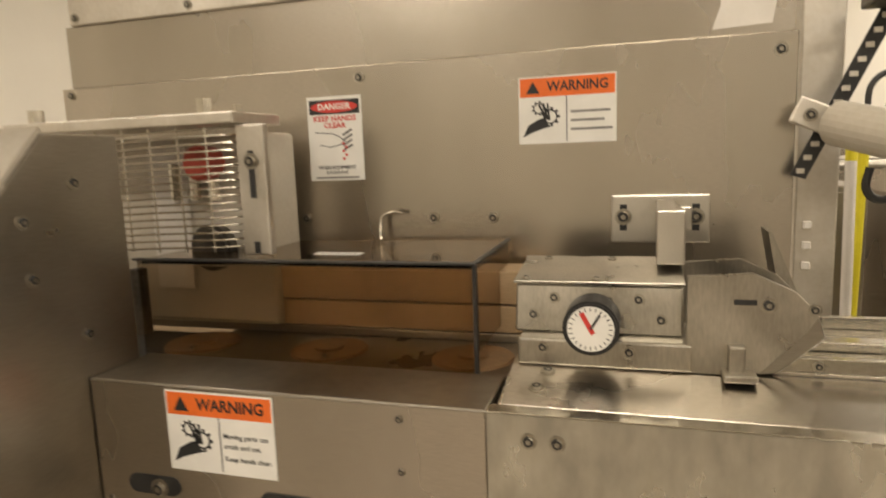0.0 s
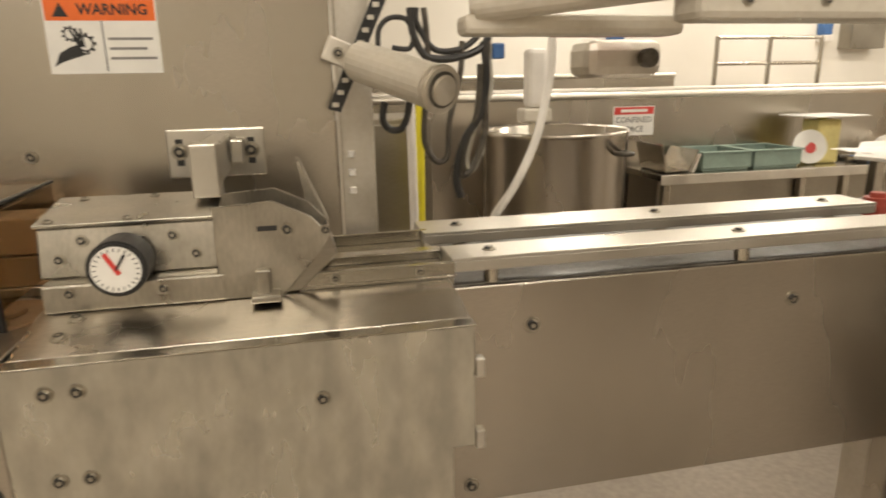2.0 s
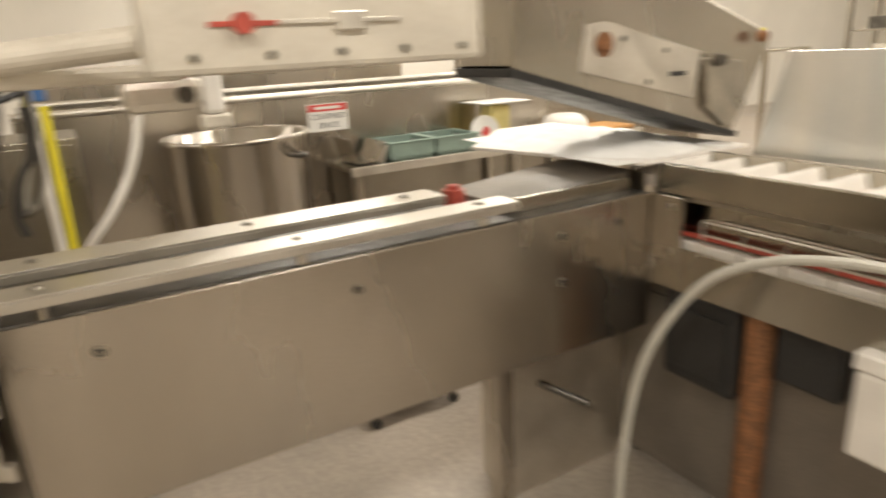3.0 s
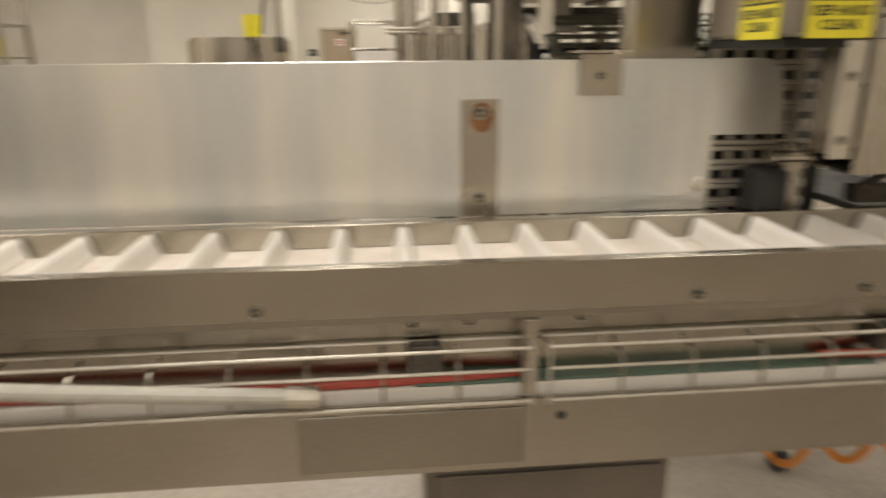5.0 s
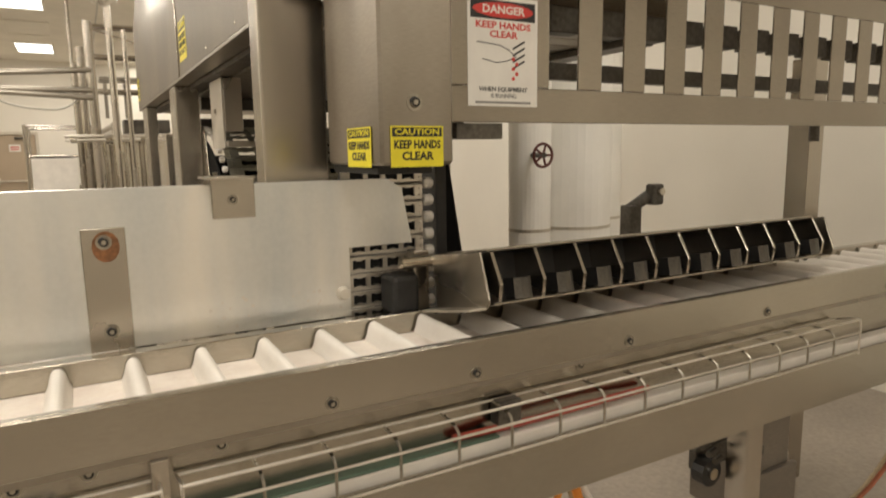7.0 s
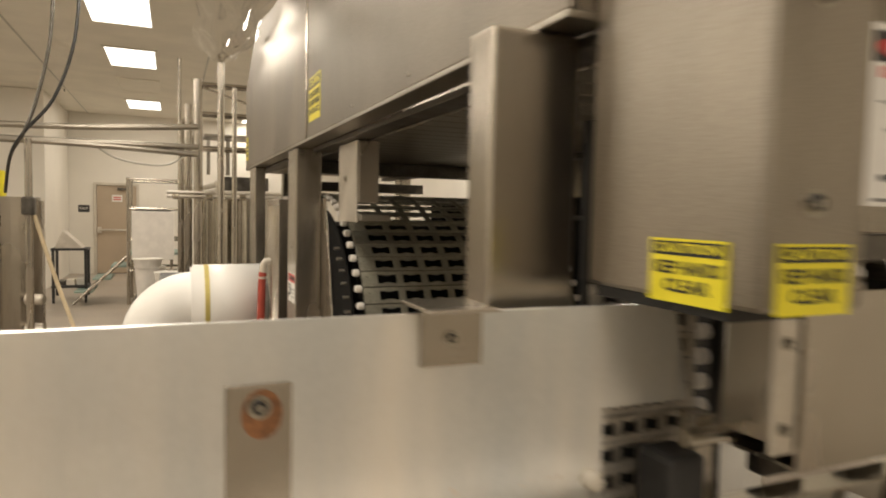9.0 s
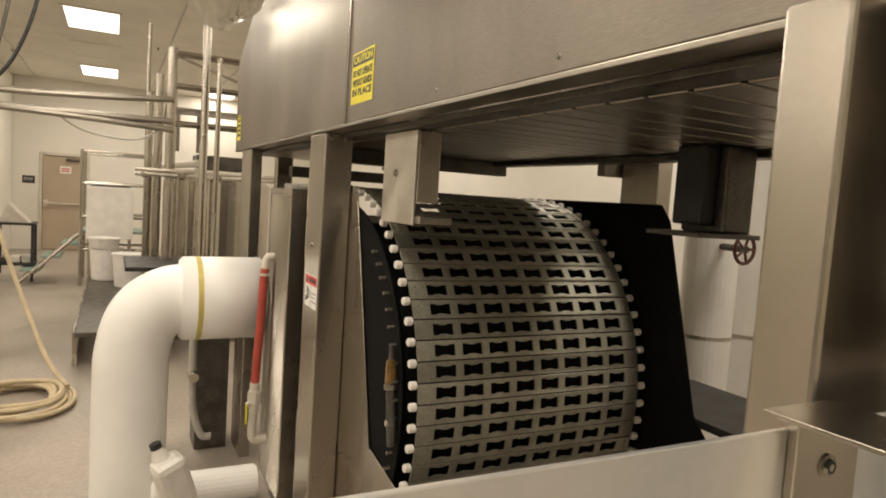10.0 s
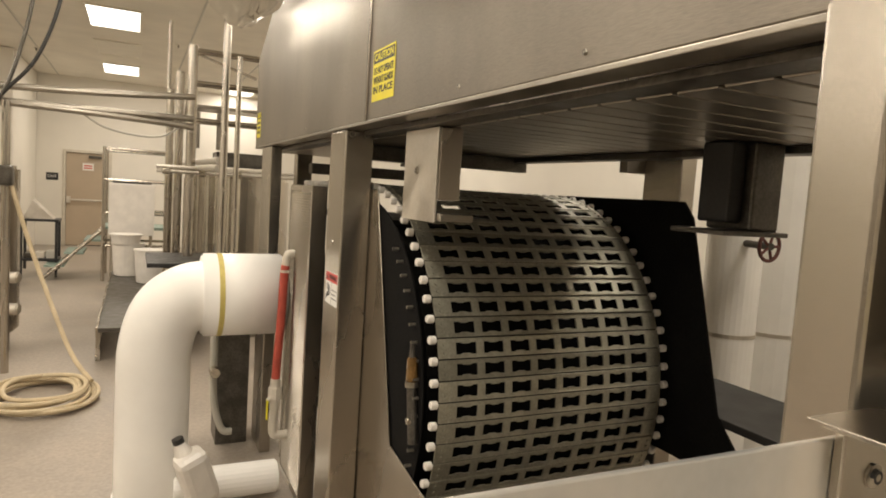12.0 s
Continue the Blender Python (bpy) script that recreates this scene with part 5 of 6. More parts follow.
part("rail_end", block(-1.1935, -1.184, 0.84, 0.90, 1.57, 1.606, 0.004), SATIN, arm)
for k in range(5):
    bolt(arm, (-1.194, 0.59 + 0.13 * k, 1.535), (1, 0, 0), 0.007)
part("knuckle", block(-1.62, -1.52, 0.50, 0.66, 1.43, 1.50, 0.02), SATIN, arm)
part("knuckle_pin", rod((-1.52, 0.62, 1.465), (-1.50, 0.62, 1.465), 0.018, 12), DARK, arm)
part("ceiling_post", block(-1.265, -1.20, 0.95, 1.02, 1.76, CEIL, 0.006), STEEL_D, arm)
chn = thing("toothed_rack", (-1.7, 0.1, 1.45), "dark toothed rack strip leaning beside the panel", "rack")
part("strip", prism([(0.02, 1.378), (0.045, 1.37), (0.245, 1.80), (0.22, 1.81)], "x", -1.70, -1.692), BLACK, chn)
for k in range(18):
    y, z = 0.032 + 0.20 * k / 18, 1.384 + 0.43 * k / 18
    part("tooth", block(-1.692, -1.688, y - 0.003, y + 0.010, z - 0.003, z + 0.006, 0), SATIN, chn)
for k in range(3):
    single("white_tab", block(-1.768, -1.76, 0.06, 0.075, 1.19 + 0.04 * k, 1.205 + 0.04 * k, 0.002), WHITE, "small white tab on the upright", "tab", "white tabs")
# cables looped round the hoist arm
for way_pts, r, mt in (
        ([(-1.620, 0.181, 1.564), (-1.620, 0.185, 1.519), (-1.620, 0.207, 1.478), (-1.620, 0.249, 1.470), (-1.620, 0.305, 1.482), (-1.620, 0.333, 1.507), (-1.620, 0.343, 1.563)], 0.0075, BLACK),
        ([(-1.620, 0.192, 1.564), (-1.620, 0.194, 1.534), (-1.620, 0.227, 1.488), (-1.620, 0.282, 1.490), (-1.620, 0.321, 1.523), (-1.620, 0.326, 1.564)], 0.006, BLACK),
        ([(-1.620, 0.117, 1.490), (-1.620, 0.120, 1.525), (-1.620, 0.140, 1.545), (-1.620, 0.172, 1.543), (-1.620, 0.185, 1.514), (-1.620, 0.177, 1.490), (-1.620, 0.144, 1.492)], 0.005, BLACK),
        ([(-1.620, 0.207, 1.564), (-1.620, 0.211, 1.524), (-1.620, 0.213, 1.462), (-1.620, 0.206, 1.389), (-1.620, 0.203, 1.312), (-1.620, 0.226, 1.272), (-1.620, 0.249, 1.283), (-1.620, 0.255, 1.355), (-1.620, 0.277, 1.440), (-1.620, 0.282, 1.503)], 0.006, DARK),
        ([(-1.620, 0.325, 1.502), (-1.620, 0.331, 1.439), (-1.620, 0.318, 1.364), (-1.620, 0.284, 1.310), (-1.620, 0.267, 1.242), (-1.620, 0.276, 1.196)], 0.008, BLACK),
        ([(-1.620, 0.333, 1.502), (-1.620, 0.329, 1.407), (-1.620, 0.326, 1.319), (-1.620, 0.302, 1.258), (-1.620, 0.279, 1.242), (-1.620, 0.284, 1.298), (-1.620, 0.312, 1.364), (-1.620, 0.319, 1.460)], 0.007, DARK),
        ([(-1.620, 0.343, 1.563), (-1.620, 0.337, 1.481), (-1.620, 0.340, 1.407), (-1.620, 0.313, 1.353), (-1.620, 0.290, 1.276), (-1.620, 0.302, 1.252), (-1.620, 0.325, 1.297)], 0.005, GREYHOSE),
        ([(-1.620, 0.126, 1.391), (-1.620, 0.121, 1.359), (-1.620, 0.134, 1.339), (-1.620, 0.158, 1.340), (-1.620, 0.172, 1.373), (-1.620, 0.175, 1.411)], 0.007, BLACK),
):
    single("cable", tube(way_pts, r, 8), mt, "loose dark cable looping down from the arm", "cable", "cables on the arm")
single("cable_bracket", block(-1.70, -1.60, 0.12, 0.30, 1.66, 1.68, 0.004), DARK, "dark bracket carrying the cables", "bracket")
single("blue_connector", block(-1.632, -1.608, 0.342, 0.366, 1.469, 1.499, 0.004), BLUE, "small blue cable connector", "connector")
mop = thing("broom_handle", (-2.4, 0.32, 0), "white and yellow broom handles leaning upright", "broom")
part("white_handle", rod((-2.35, 0.315, 0.05), (-2.38, 0.305, 1.38), 0.014, 12), WHITE, mop)
part("yellow_handle", rod((-2.45, 0.33, 0.05), (-2.42, 0.345, 1.42), 0.014, 12), YELLOW, mop)
part("yellow_grip", rod((-2.38, 0.305, 1.381), (-2.383, 0.306, 1.5), 0.015, 12), YELLOW, mop)
part("head", block(-2.6, -2.3, 0.22, 0.40, 0.0, 0.05, 0.01), BLACK, mop)
single("white_hose", tube([(-1.85, 0.56, 1.56), (-1.85, 0.56, 1.46), (-1.845, 0.545, 1.376), (-1.82, 0.51, 1.28), (-1.78, 0.45, 1.19), (-1.742, 0.392, 1.132), (-1.73, 0.36, 1.08)], 0.010, 12), WHITE, "white plastic hose hanging down", "hose")

kt = thing("mixing_tank", (-3.0, 1.04, 0), "round open stainless mixing tank", "tank")
bm = bmesh.new()
rings = [(0.30, 0.25), (0.31, 1.19), (0.32, 1.205), (0.31, 1.215), (0.292, 1.205), (0.285, 0.7)]
last = None
for r, z in rings:
    cur = [bm.verts.new((-3.0 + r * math.cos(2 * math.pi * k / 48), 1.04 + r * math.sin(2 * math.pi * k / 48), z)) for k in range(48)]
    if last:
        for k in range(48):
            bm.faces.new((last[k], last[(k + 1) % 48], cur[(k + 1) % 48], cur[k]))
    last = cur
bm.faces.new(last)
part("shell", bm, STEEL, kt, "", True)
for a in (0.5, 2.6, 4.7):
    part("leg", rod((-3.0 + 0.26 * math.cos(a), 1.04 + 0.26 * math.sin(a), 0), (-3.0 + 0.26 * math.cos(a), 1.04 + 0.26 * math.sin(a), 0.3), 0.025), STEEL, kt)
part("handle", tube([(-2.73, 1.19, 1.13), (-2.69, 1.21, 1.13), (-2.69, 1.25, 1.13), (-2.76, 1.24, 1.13)], 0.010), DARK, kt)
# dark disc that makes the inside of the tank dark
part("contents", rod((-3.0, 1.04, 1.08), (-3.0, 1.04, 1.10), 0.287, 40), DARK, kt, "dark disc inside the tank")
mx = thing("mixer_head", (-3.1, 1.0, 1.3), "white mixer head over the tank", "mixer")
part("body", block(-3.14, -3.06, 0.94, 1.03, 1.30, 1.55, 0.02), WHITE, mx)
part("neck", block(-3.15, -3.05, 0.92, 1.05, 1.24, 1.299, 0.01), CREAM, mx)
part("shaft", rod((-3.1, 0.98, 0.7), (-3.1, 0.98, 1.24), 0.02), CHROME, mx)
tc = thing("tall_cabinet", (-2.8, 0.24, 0), "plain stainless cabinet behind the machine", "cabinet")
part("body", block(-3.0, -2.612, 0.06, 0.42, 0.0, 1.30, 0.006), STEEL_D, tc)
part("door", block(-2.6115, -2.6, 0.075, 0.405, 0.06, 1.28, 0.003), STEEL_D, tc)
part("handle", block(-2.5995, -2.585, 0.37, 0.385, 0.8, 0.92, 0.003), SATIN, tc)

SH = Vector((0.52, -0.24, 0.08))


def blk(x0, x1, y0, y1, z0, z1, bev=0.003):
    return block(x0 + SH.x, x1 + SH.x, y0 + SH.y, y1 + SH.y, z0 + (SH.z if z0 > 0.2 else 0), z1 + SH.z, bev)


def rd(p, q, r, seg=12, bm=None, r2=None):
    return rod(Vector(p) + SH, Vector(q) + SH, r, seg, bm, r2)


def prs(profile, axis, a, b, bev=0.0):
    return prism([(u + SH.y, v + SH.z) for u, v in profile], axis, a + SH.x, b + SH.x, bev)


wt = thing("work_table", (-3.4, 2.1, 0), "stainless work table with a shelf of trays", "table")
part("top", blk(-3.885, -3.54, 1.82, 3.84, 0.87, 0.90, 0.004), STEEL_H, wt)
part("front_edge", blk(-3.5395, -3.535, 1.82, 3.84, 0.855, 0.90, 0.002), SATIN, wt)
part("back_panel", blk(-3.88, -3.87, 1.84, 3.80, 0.1, 0.869, 0.002), STEEL_D, wt)
part("side_panel", blk(-3.865, -3.58, 1.83, 1.84, 0.1, 0.869, 0.002), STEEL_D, wt)
for x in (-3.845, -3.565):
    for y in (1.86, 2.85, 3.80):
        part("leg", blk(x - 0.018, x + 0.018, y - 0.018, y + 0.018, 0, 0.869, 0.003), STEEL, wt)
for k in range(2):
    b0 = 2.065 + 0.28 * k
    bn = thing("storage_bin", Vector((-3.72, b0 + 0.13, 0.90)) + SH, "shallow grey-green plastic bin with small parts", "bin", "bins on the table")
    part("floor", blk(-3.84, -3.60, b0 + 0.01, b0 + 0.255, 0.9005, 0.912, 0.002), GREENT, bn)
    for a in ((-3.85, -3.838, b0, b0 + 0.265), (-3.602, -3.59, b0, b0 + 0.265), (-3.8375, -3.6025, b0, b0 + 0.012), (-3.8375, -3.6025, b0 + 0.253, b0 + 0.265)):
        part("side", blk(a[0], a[1], a[2], a[3], 0.9125, 0.985, 0.003), GREENT, bn)
    for a in ((-3.86, -3.836, b0 - 0.01, b0 + 0.275), (-3.604, -3.58, b0 - 0.01, b0 + 0.275), (-3.8355, -3.6045, b0 - 0.01, b0 + 0.014), (-3.8355, -3.6045, b0 + 0.251, b0 + 0.275)):
        part("rim", blk(a[0], a[1], a[2], a[3], 0.9855, 0.993, 0.002), GREENT, bn)
    for j in range(5):
        part("small_part", rd((-3.80 + 0.035 * j, b0 + 0.04, 0.93), (-3.78 + 0.03 * j, b0 + 0.21, 0.95 + 0.01 * (j % 3)), 0.014, 8), (DARK, CHROME)[j % 2], bn)
sc = thing("metal_scoop", Vector((-3.72, 1.95, 0.9)) + SH, "open stainless tray with flared sides on the table", "tray")
part("pan", prs([(1.85, 1.03), (1.88, 0.905), (2.00, 0.905), (2.05, 1.0), (2.045, 1.004), (1.996, 0.912), (1.884, 0.912), (1.857, 1.033)], "x", -3.84, -3.60, 0), STEEL_H, sc)
part("wedge", prs([(2.005, 0.9005), (2.04, 0.985), (2.05, 0.985), (2.02, 0.9005)], "x", -3.80, -3.58, 0.002), SATIN, sc)
jg = thing("cleaner_bottle", Vector((-3.71, 2.81, 0.9)) + SH, "tall pale yellow plastic canister on the work table", "canister")
part("body", blk(-3.77, -3.65, 2.745, 2.88, 0.9005, 1.12, 0.012), surface("pale yellow plastic", (0.72, 0.62, 0.25), 0.4), jg)
part("cap", rd((-3.71, 2.81, 1.12), (-3.71, 2.81, 1.135), 0.025, 14), YELLOW, jg)
single("white_sheet", blk(-3.84, -3.58, 2.66, 2.98, 1.1355, 1.141, 0.001), PAPER, "white plastic sheet laid over the yellow canister", "sheet")
sg = thing("stop_disc", Vector((-3.64, 2.69, 0.9)) + SH, "round clear-white disc with a red centre leaning on the canister", "disc")
part("disc", rd((-3.641, 2.695, 0.99), (-3.637, 2.694, 0.991), 0.085, 28), PAPER, sg)
part("centre", rd((-3.637, 2.694, 0.985), (-3.634, 2.693, 0.986), 0.028, 20), SIGNRED, sg)
for k in range(6):
    x, y = -3.80 + 0.04 * k, 2.99 + 0.03 * (k % 3)
    single("steel_tool", rd((x, y - 0.03, 0.9135), (x + 0.05, y + 0.12, 0.9135), 0.013, 10), (CHROME, DARK, BLUE)[k % 3], "loose part lying on the table", "tool", "tools on the table")

wb = thing("white_bowl", (-3.19, 3.1, 0.98), "upturned white plastic bowl on the work table", "bowl")
bm = bmesh.new()
last = None
for r, z in ((0.15, 0.981), (0.148, 1.0), (0.14, 1.05), (0.115, 1.085), (0.08, 1.10), (0.03, 1.105)):
    cur = [bm.verts.new((-3.19 + r * math.cos(2 * math.pi * k / 28), 3.1 + r * math.sin(2 * math.pi * k / 28), z)) for k in range(28)]
    if last:
        for k in range(28):
            bm.faces.new((last[k], last[(k + 1) % 28], cur[(k + 1) % 28], cur[k]))
    last = cur
bm.faces.new(last)
part("bowl", bm, WHITE, wb, "", True)
part("rim", rod((-3.19, 3.1, 0.981), (-3.19, 3.1, 0.989), 0.158, 28), WHITE, wb)
# wheeled pan under the first conveyor
pn = thing("drip_pan", (-2.42, 1.5, 0.0), "grey drip pan on a low wheeled frame", "pan")
part("pan", prism([(1.27, 0.13), (1.32, 0.075), (1.64, 0.075), (1.69, 0.13), (1.675, 0.13), (1.634, 0.082), (1.326, 0.082), (1.285, 0.13)], "x", -2.56, -2.28, 0), STEEL_D, pn)
part("frame", tube([(-2.28, 1.26, 0.064), (-2.28, 1.48, 0.06), (-2.28, 1.70, 0.064), (-2.42, 1.73, 0.064), (-2.56, 1.70, 0.064), (-2.56, 1.26, 0.064)], 0.009, 10), STEEL_D, pn)
for x in (-2.28, -2.56):
    for y in (1.29, 1.67):
        part("caster", rod((x - 0.009, y, 0.022), (x + 0.009, y, 0.022), 0.022, 16), BLACK, pn)
        part("fork", block(x - 0.013, x + 0.013, y - 0.010, y + 0.010, 0.034, 0.058, 0.002), DARK, pn)

# long steel vats with a sign
vat = thing("long_vat", (-3.85, 2.4, 0), "long stainless vat with a rolled rim", "vat")
part("front", block(-3.385, -3.37, 0.2, 4.6, 0.0, 1.33, 0.004), STEEL, vat)
part("rim", rod((-3.377, 0.2, 1.335), (-3.377, 4.6, 1.335), 0.019, 12), SATIN, vat)
part("back", block(-4.30, -4.285, 0.2, 4.6, 0.0, 1.33, 0.004), STEEL, vat)
part("back_rim", rod((-4.292, 0.2, 1.335), (-4.292, 4.6, 1.335), 0.019, 12), SATIN, vat)
part("end", block(-4.284, -3.386, 4.58, 4.6, 0.0, 1.33, 0.004), STEEL, vat)
part("inside", block(-4.28, -3.39, 0.22, 4.57, 0.9, 0.93, 0), DARK, vat)
v2 = thing("long_vat", (-6.0, 1.7, 0), "long stainless vat with a rolled rim", "vat")
part("front", block(-5.6, -5.585, 0.2, 3.2, 0.0, 1.42, 0.004), STEEL, v2)
part("rim", rod((-5.59, 0.2, 1.425), (-5.59, 3.2, 1.425), 0.022, 12), SATIN, v2)
part("body", block(-6.5, -5.61, 0.2, 3.2, 0.0, 1.40, 0.004), STEEL_D, v2)
cs = thing("confined_space_sign", (-3.37, 1.615, 1.1), "white sign with red heading on the vat", "sign")
m = facing("+x", (-3.3695, 1.615, 1.208)) @ Matrix.Diagonal((0.80, 0.72, 1, 1))
part("board", slab(m, -0.14, 0.14, -0.10, 0.10, 0, 0.003), PAPER, cs)
part("heading_field", slab(m, -0.135, 0.135, 0.045, 0.095, 0.003, 0.0036), SIGNRED, cs)
letters("CONFINED", m @ Matrix.Translation((0, 0.005, 0.0034)), 0.058, INK, "lettering", cs, "CENTER", 0.85)
letters("SPACE", m @ Matrix.Translation((0, -0.06, 0.0034)), 0.058, INK, "lettering", cs, "CENTER", 0.85)
part("text_bar", slab(m, -0.09, 0.09, 0.06, 0.08, 0.0036, 0.004), PAPER, cs)
rl = thing("hand_rail", (-8.0, 6.0, 0), "tube hand rail by the far wall", "railing")
for y in (5.4, 6.2, 7.0):
    part("post", rod((-8.2, y, 0), (-8.2, y, 1.9), 0.03), STEEL, rl)
for z in (1.55, 1.88):
    part("bar", rod((-8.2, 5.4, z), (-8.2, 7.0, z), 0.025), STEEL, rl)
for y, z, w, mt in ((4.2, 1.9, 0.22, BLUE), (7.6, 1.95, 0.16, BLUE)):
    dsp = thing("wall_dispenser", (X0, y, z), "blue and white wall dispenser", "dispenser", "wall dispensers")
    part("body", block(X0, X0 + 0.15, y, y + w, z, z + 0.22, 0.02), mt, dsp)
    part("tray", block(X0, X0 + 0.16, y, y + w, z - 0.1, z - 0.001, 0.02), WHITE, dsp)
single("wall_box", block(X0, X0 + 0.25, 8.0, 8.6, 1.75, 2.5, 0.01), STEEL_D, "grey electrical wall box", "box")
wr = thing("parts_shelf", (-5.2, 8.0, 0), "steel shelf with oily tools and a yellow bucket", "shelf")
part("top", block(-6.4, -4.6, 7.2, 8.0, 1.30, 1.33, 0.003), STEEL_H, wr)
for x in (-6.35, -4.65):
    for y in (7.25, 7.95):
        part("leg", block(x - 0.025, x + 0.025, y - 0.025, y + 0.025, 0, 1.299, 0.003), STEEL, wr)
single("bucket", rod((-5.0, 7.5, 1.33), (-5.0, 7.5, 1.56), 0.11, 20, None, 0.13), YELLOW, "yellow bucket on the steel shelf", "bucket")
single("dark_tool", block(-6.2, -5.7, 7.4, 7.7, 1.33, 1.45, 0.03), DARK, "dark oily machine part on the shelf", "machine part")
st = thing("storage_rack", (-3.0, 10.5, 0), "tall steel storage rack with boxes", "rack")
for x in (-5.4, -3.75):
    for y in (10.2, 10.9):
        part("post", block(x - 0.03, x + 0.03, y - 0.03, y + 0.03, 0, 2.4, 0.003), STEEL_D, st)
for z in (0.4, 0.95, 1.45, 1.87):
    part("shelf", block(-5.4, -3.75, 10.2, 10.9, z, z + 0.03, 0.002), STEEL_D, st)
for k, (x, z, w, h, mt) in enumerate(((-5.2, 1.48, 0.35, 0.16, DARK), (-4.3, 1.48, 0.35, 0.28, YELLOW), (-4.75, 1.48, 0.3, 0.2, CREAM), (-5.1, 1.90, 0.4, 0.2, DARK), (-4.4, 1.90, 0.35, 0.22, CREAM), (-5.1, 0.98, 0.4, 0.3, CREAM))):
    single("carton", block(x, x + w, 10.3, 10.7, z, z + h, 0.01), mt, "box standing on the storage rack", "box", "boxes on the rack")

# ---- the far aisle ----
cart = thing("tool_cart", (-0.26, 13.6, 0), "black two-shelf cart with a steel wedge on it", "cart")
for x in (-0.49, -0.03):
    for y in (13.4, 13.8):
        part("leg", block(x - 0.02, x + 0.02, y - 0.02, y + 0.02, 0.08, 0.855, 0.003), BLACK, cart)
for z in (0.855, 0.25):
    part("shelf", block(-0.52, 0.0, 13.37, 13.83, z, z + 0.035, 0.004), BLACK, cart)
for x in (-0.49, -0.03):
    part("caster", rod((x - 0.015, 13.4, 0.04), (x + 0.015, 13.4, 0.04), 0.04, 14), BLACK, cart)
single("steel_wedge", prism([(-0.47, 0.891), (-0.07, 0.891), (-0.355, 1.18)], "y", 13.42, 13.78, 0.003), SATIN, "bare steel wedge-shaped hopper on the cart", "hopper")
for k in range(3):
    single("cart_box", block(-0.46 + 0.145 * k, -0.34 + 0.145 * k, 13.45, 13.7, 0.286, 0.36 + 0.02 * k, 0.006), (DARK, CREAM, GREYHOSE)[k], "small carton on the cart's lower shelf", "box", "boxes on the cart")

stp = thing("step_platform", (0.55, 13.4, 0), "metal step platform with green treads and tube rails", "platform")
for x in (0.62, 1.55):
    for y in (13.0, 13.9):
        part("post", rod((x, y, 0), (x, y, 2.05), 0.028), STEEL, stp)
for z in (0.55, 1.05, 1.55, 2.02):
    part("rail", rod((0.62, 13.0, z), (1.55, 13.0, z), 0.022), STEEL, stp)
    part("rail", rod((0.62, 13.9, z), (1.55, 13.9, z), 0.022), STEEL, stp)
part("deck", block(0.62, 1.55, 13.0, 13.9, 0.80, 0.84, 0.003), GREENT, stp)
for k in range(3):
    x = 0.50 - 0.26 * k
    part("tread", block(x - 0.14, x + 0.12, 13.05, 13.85, 0.60 - 0.20 * k, 0.63 - 0.20 * k, 0.003), GREENT, stp)
for y in (13.05, 13.85):
    part("stringer", rod((-0.18, y, 0.02), (0.62, y, 0.80), 0.025), STEEL, stp)

wbx = thing("white_cabinet", (1.05, 12.2, 0), "white painted control cabinet on a stand", "cabinet")
part("body", block(0.72, 1.30, 12.0, 12.35, 0.80, 1.52, 0.008), WHITE, wbx)
part("top_tray", block(0.76, 1.26, 12.02, 12.33, 1.521, 1.555, 0.004), DARK, wbx)
for x in (0.76, 1.26):
    part("leg", block(x - 0.02, x + 0.02, 12.03, 12.32, 0, 0.799, 0.003), STEEL, wbx)
for x, y, r, z0, h in ((0.98, 11.55, 0.20, 0.30, 0.42), (1.25, 10.9, 0.20, 0.30, 0.40), (0.95, 11.5, 0.19, 0.72, 0.12)):
    pl = thing("white_pail", (x, y, z0), "white plastic pail with rolled rim", "pail", "white pails")
    part("body", rod((x, y, z0), (x, y, z0 + h), r * 0.85, 24, None, r, 0.01), WHITE, pl)
    part("rim", rod((x, y, z0 + h), (x, y, z0 + h + 0.02), r * 1.05, 24), WHITE, pl)
wt2 = thing("grated_stand", (1.2, 10.4, 0), "low steel stand with a dark grate top", "stand")
part("grate", block(0.78, 1.6, 8.2, 11.9, 0.26, 0.299, 0.003), DARK, wt2)
part("rim", block(0.76, 0.779, 8.2, 11.9, 0.22, 0.31, 0.003), STEEL, wt2)
part("lower_rail", block(0.76, 0.779, 8.2, 11.9, 0.02, 0.06, 0.003), STEEL, wt2)
for y in (8.25, 10.0, 11.85):
    part("leg", block(0.762, 0.80, y - 0.02, y + 0.02, 0, 0.26, 0.003), STEEL, wt2)

# pipe gallery beside the cooling machine
tk = thing("row_tank", (2.1, 9.4, 0), "polished stainless tank in the row beside the aisle", "tank")
part("shell", rod((2.1, 9.4, 0.35), (2.1, 9.4, 1.70), 0.52, 40, None, None, 0.03), STEEL, tk)
part("skirt", rod((2.1, 9.4, 0.0), (2.1, 9.4, 0.349), 0.48, 32), STEEL_D, tk)
copy_thing(tk, Matrix.Translation((2.15, 10.7, 0)))
copy_thing(tk, Matrix.Translation((2.2, 12.1, 0)))
gal = thing("pipe_gallery", (1.6, 9.5, 0), "frame of upright steel posts and pipes along the aisle", "pipework")
for x, y, r, z1 in ((1.43, 9.0, 0.04, 2.7), (1.515, 8.6, 0.045, 2.9), (1.36, 9.3, 0.035, 2.55), (1.63, 7.0, 0.028, 3.69), (1.35, 9.6, 0.02, 3.3), (1.75, 7.2, 0.02, 2.6)):
    part("post", rod((x, y, 0.3), (x, y, z1), r, 14), STEEL, gal)
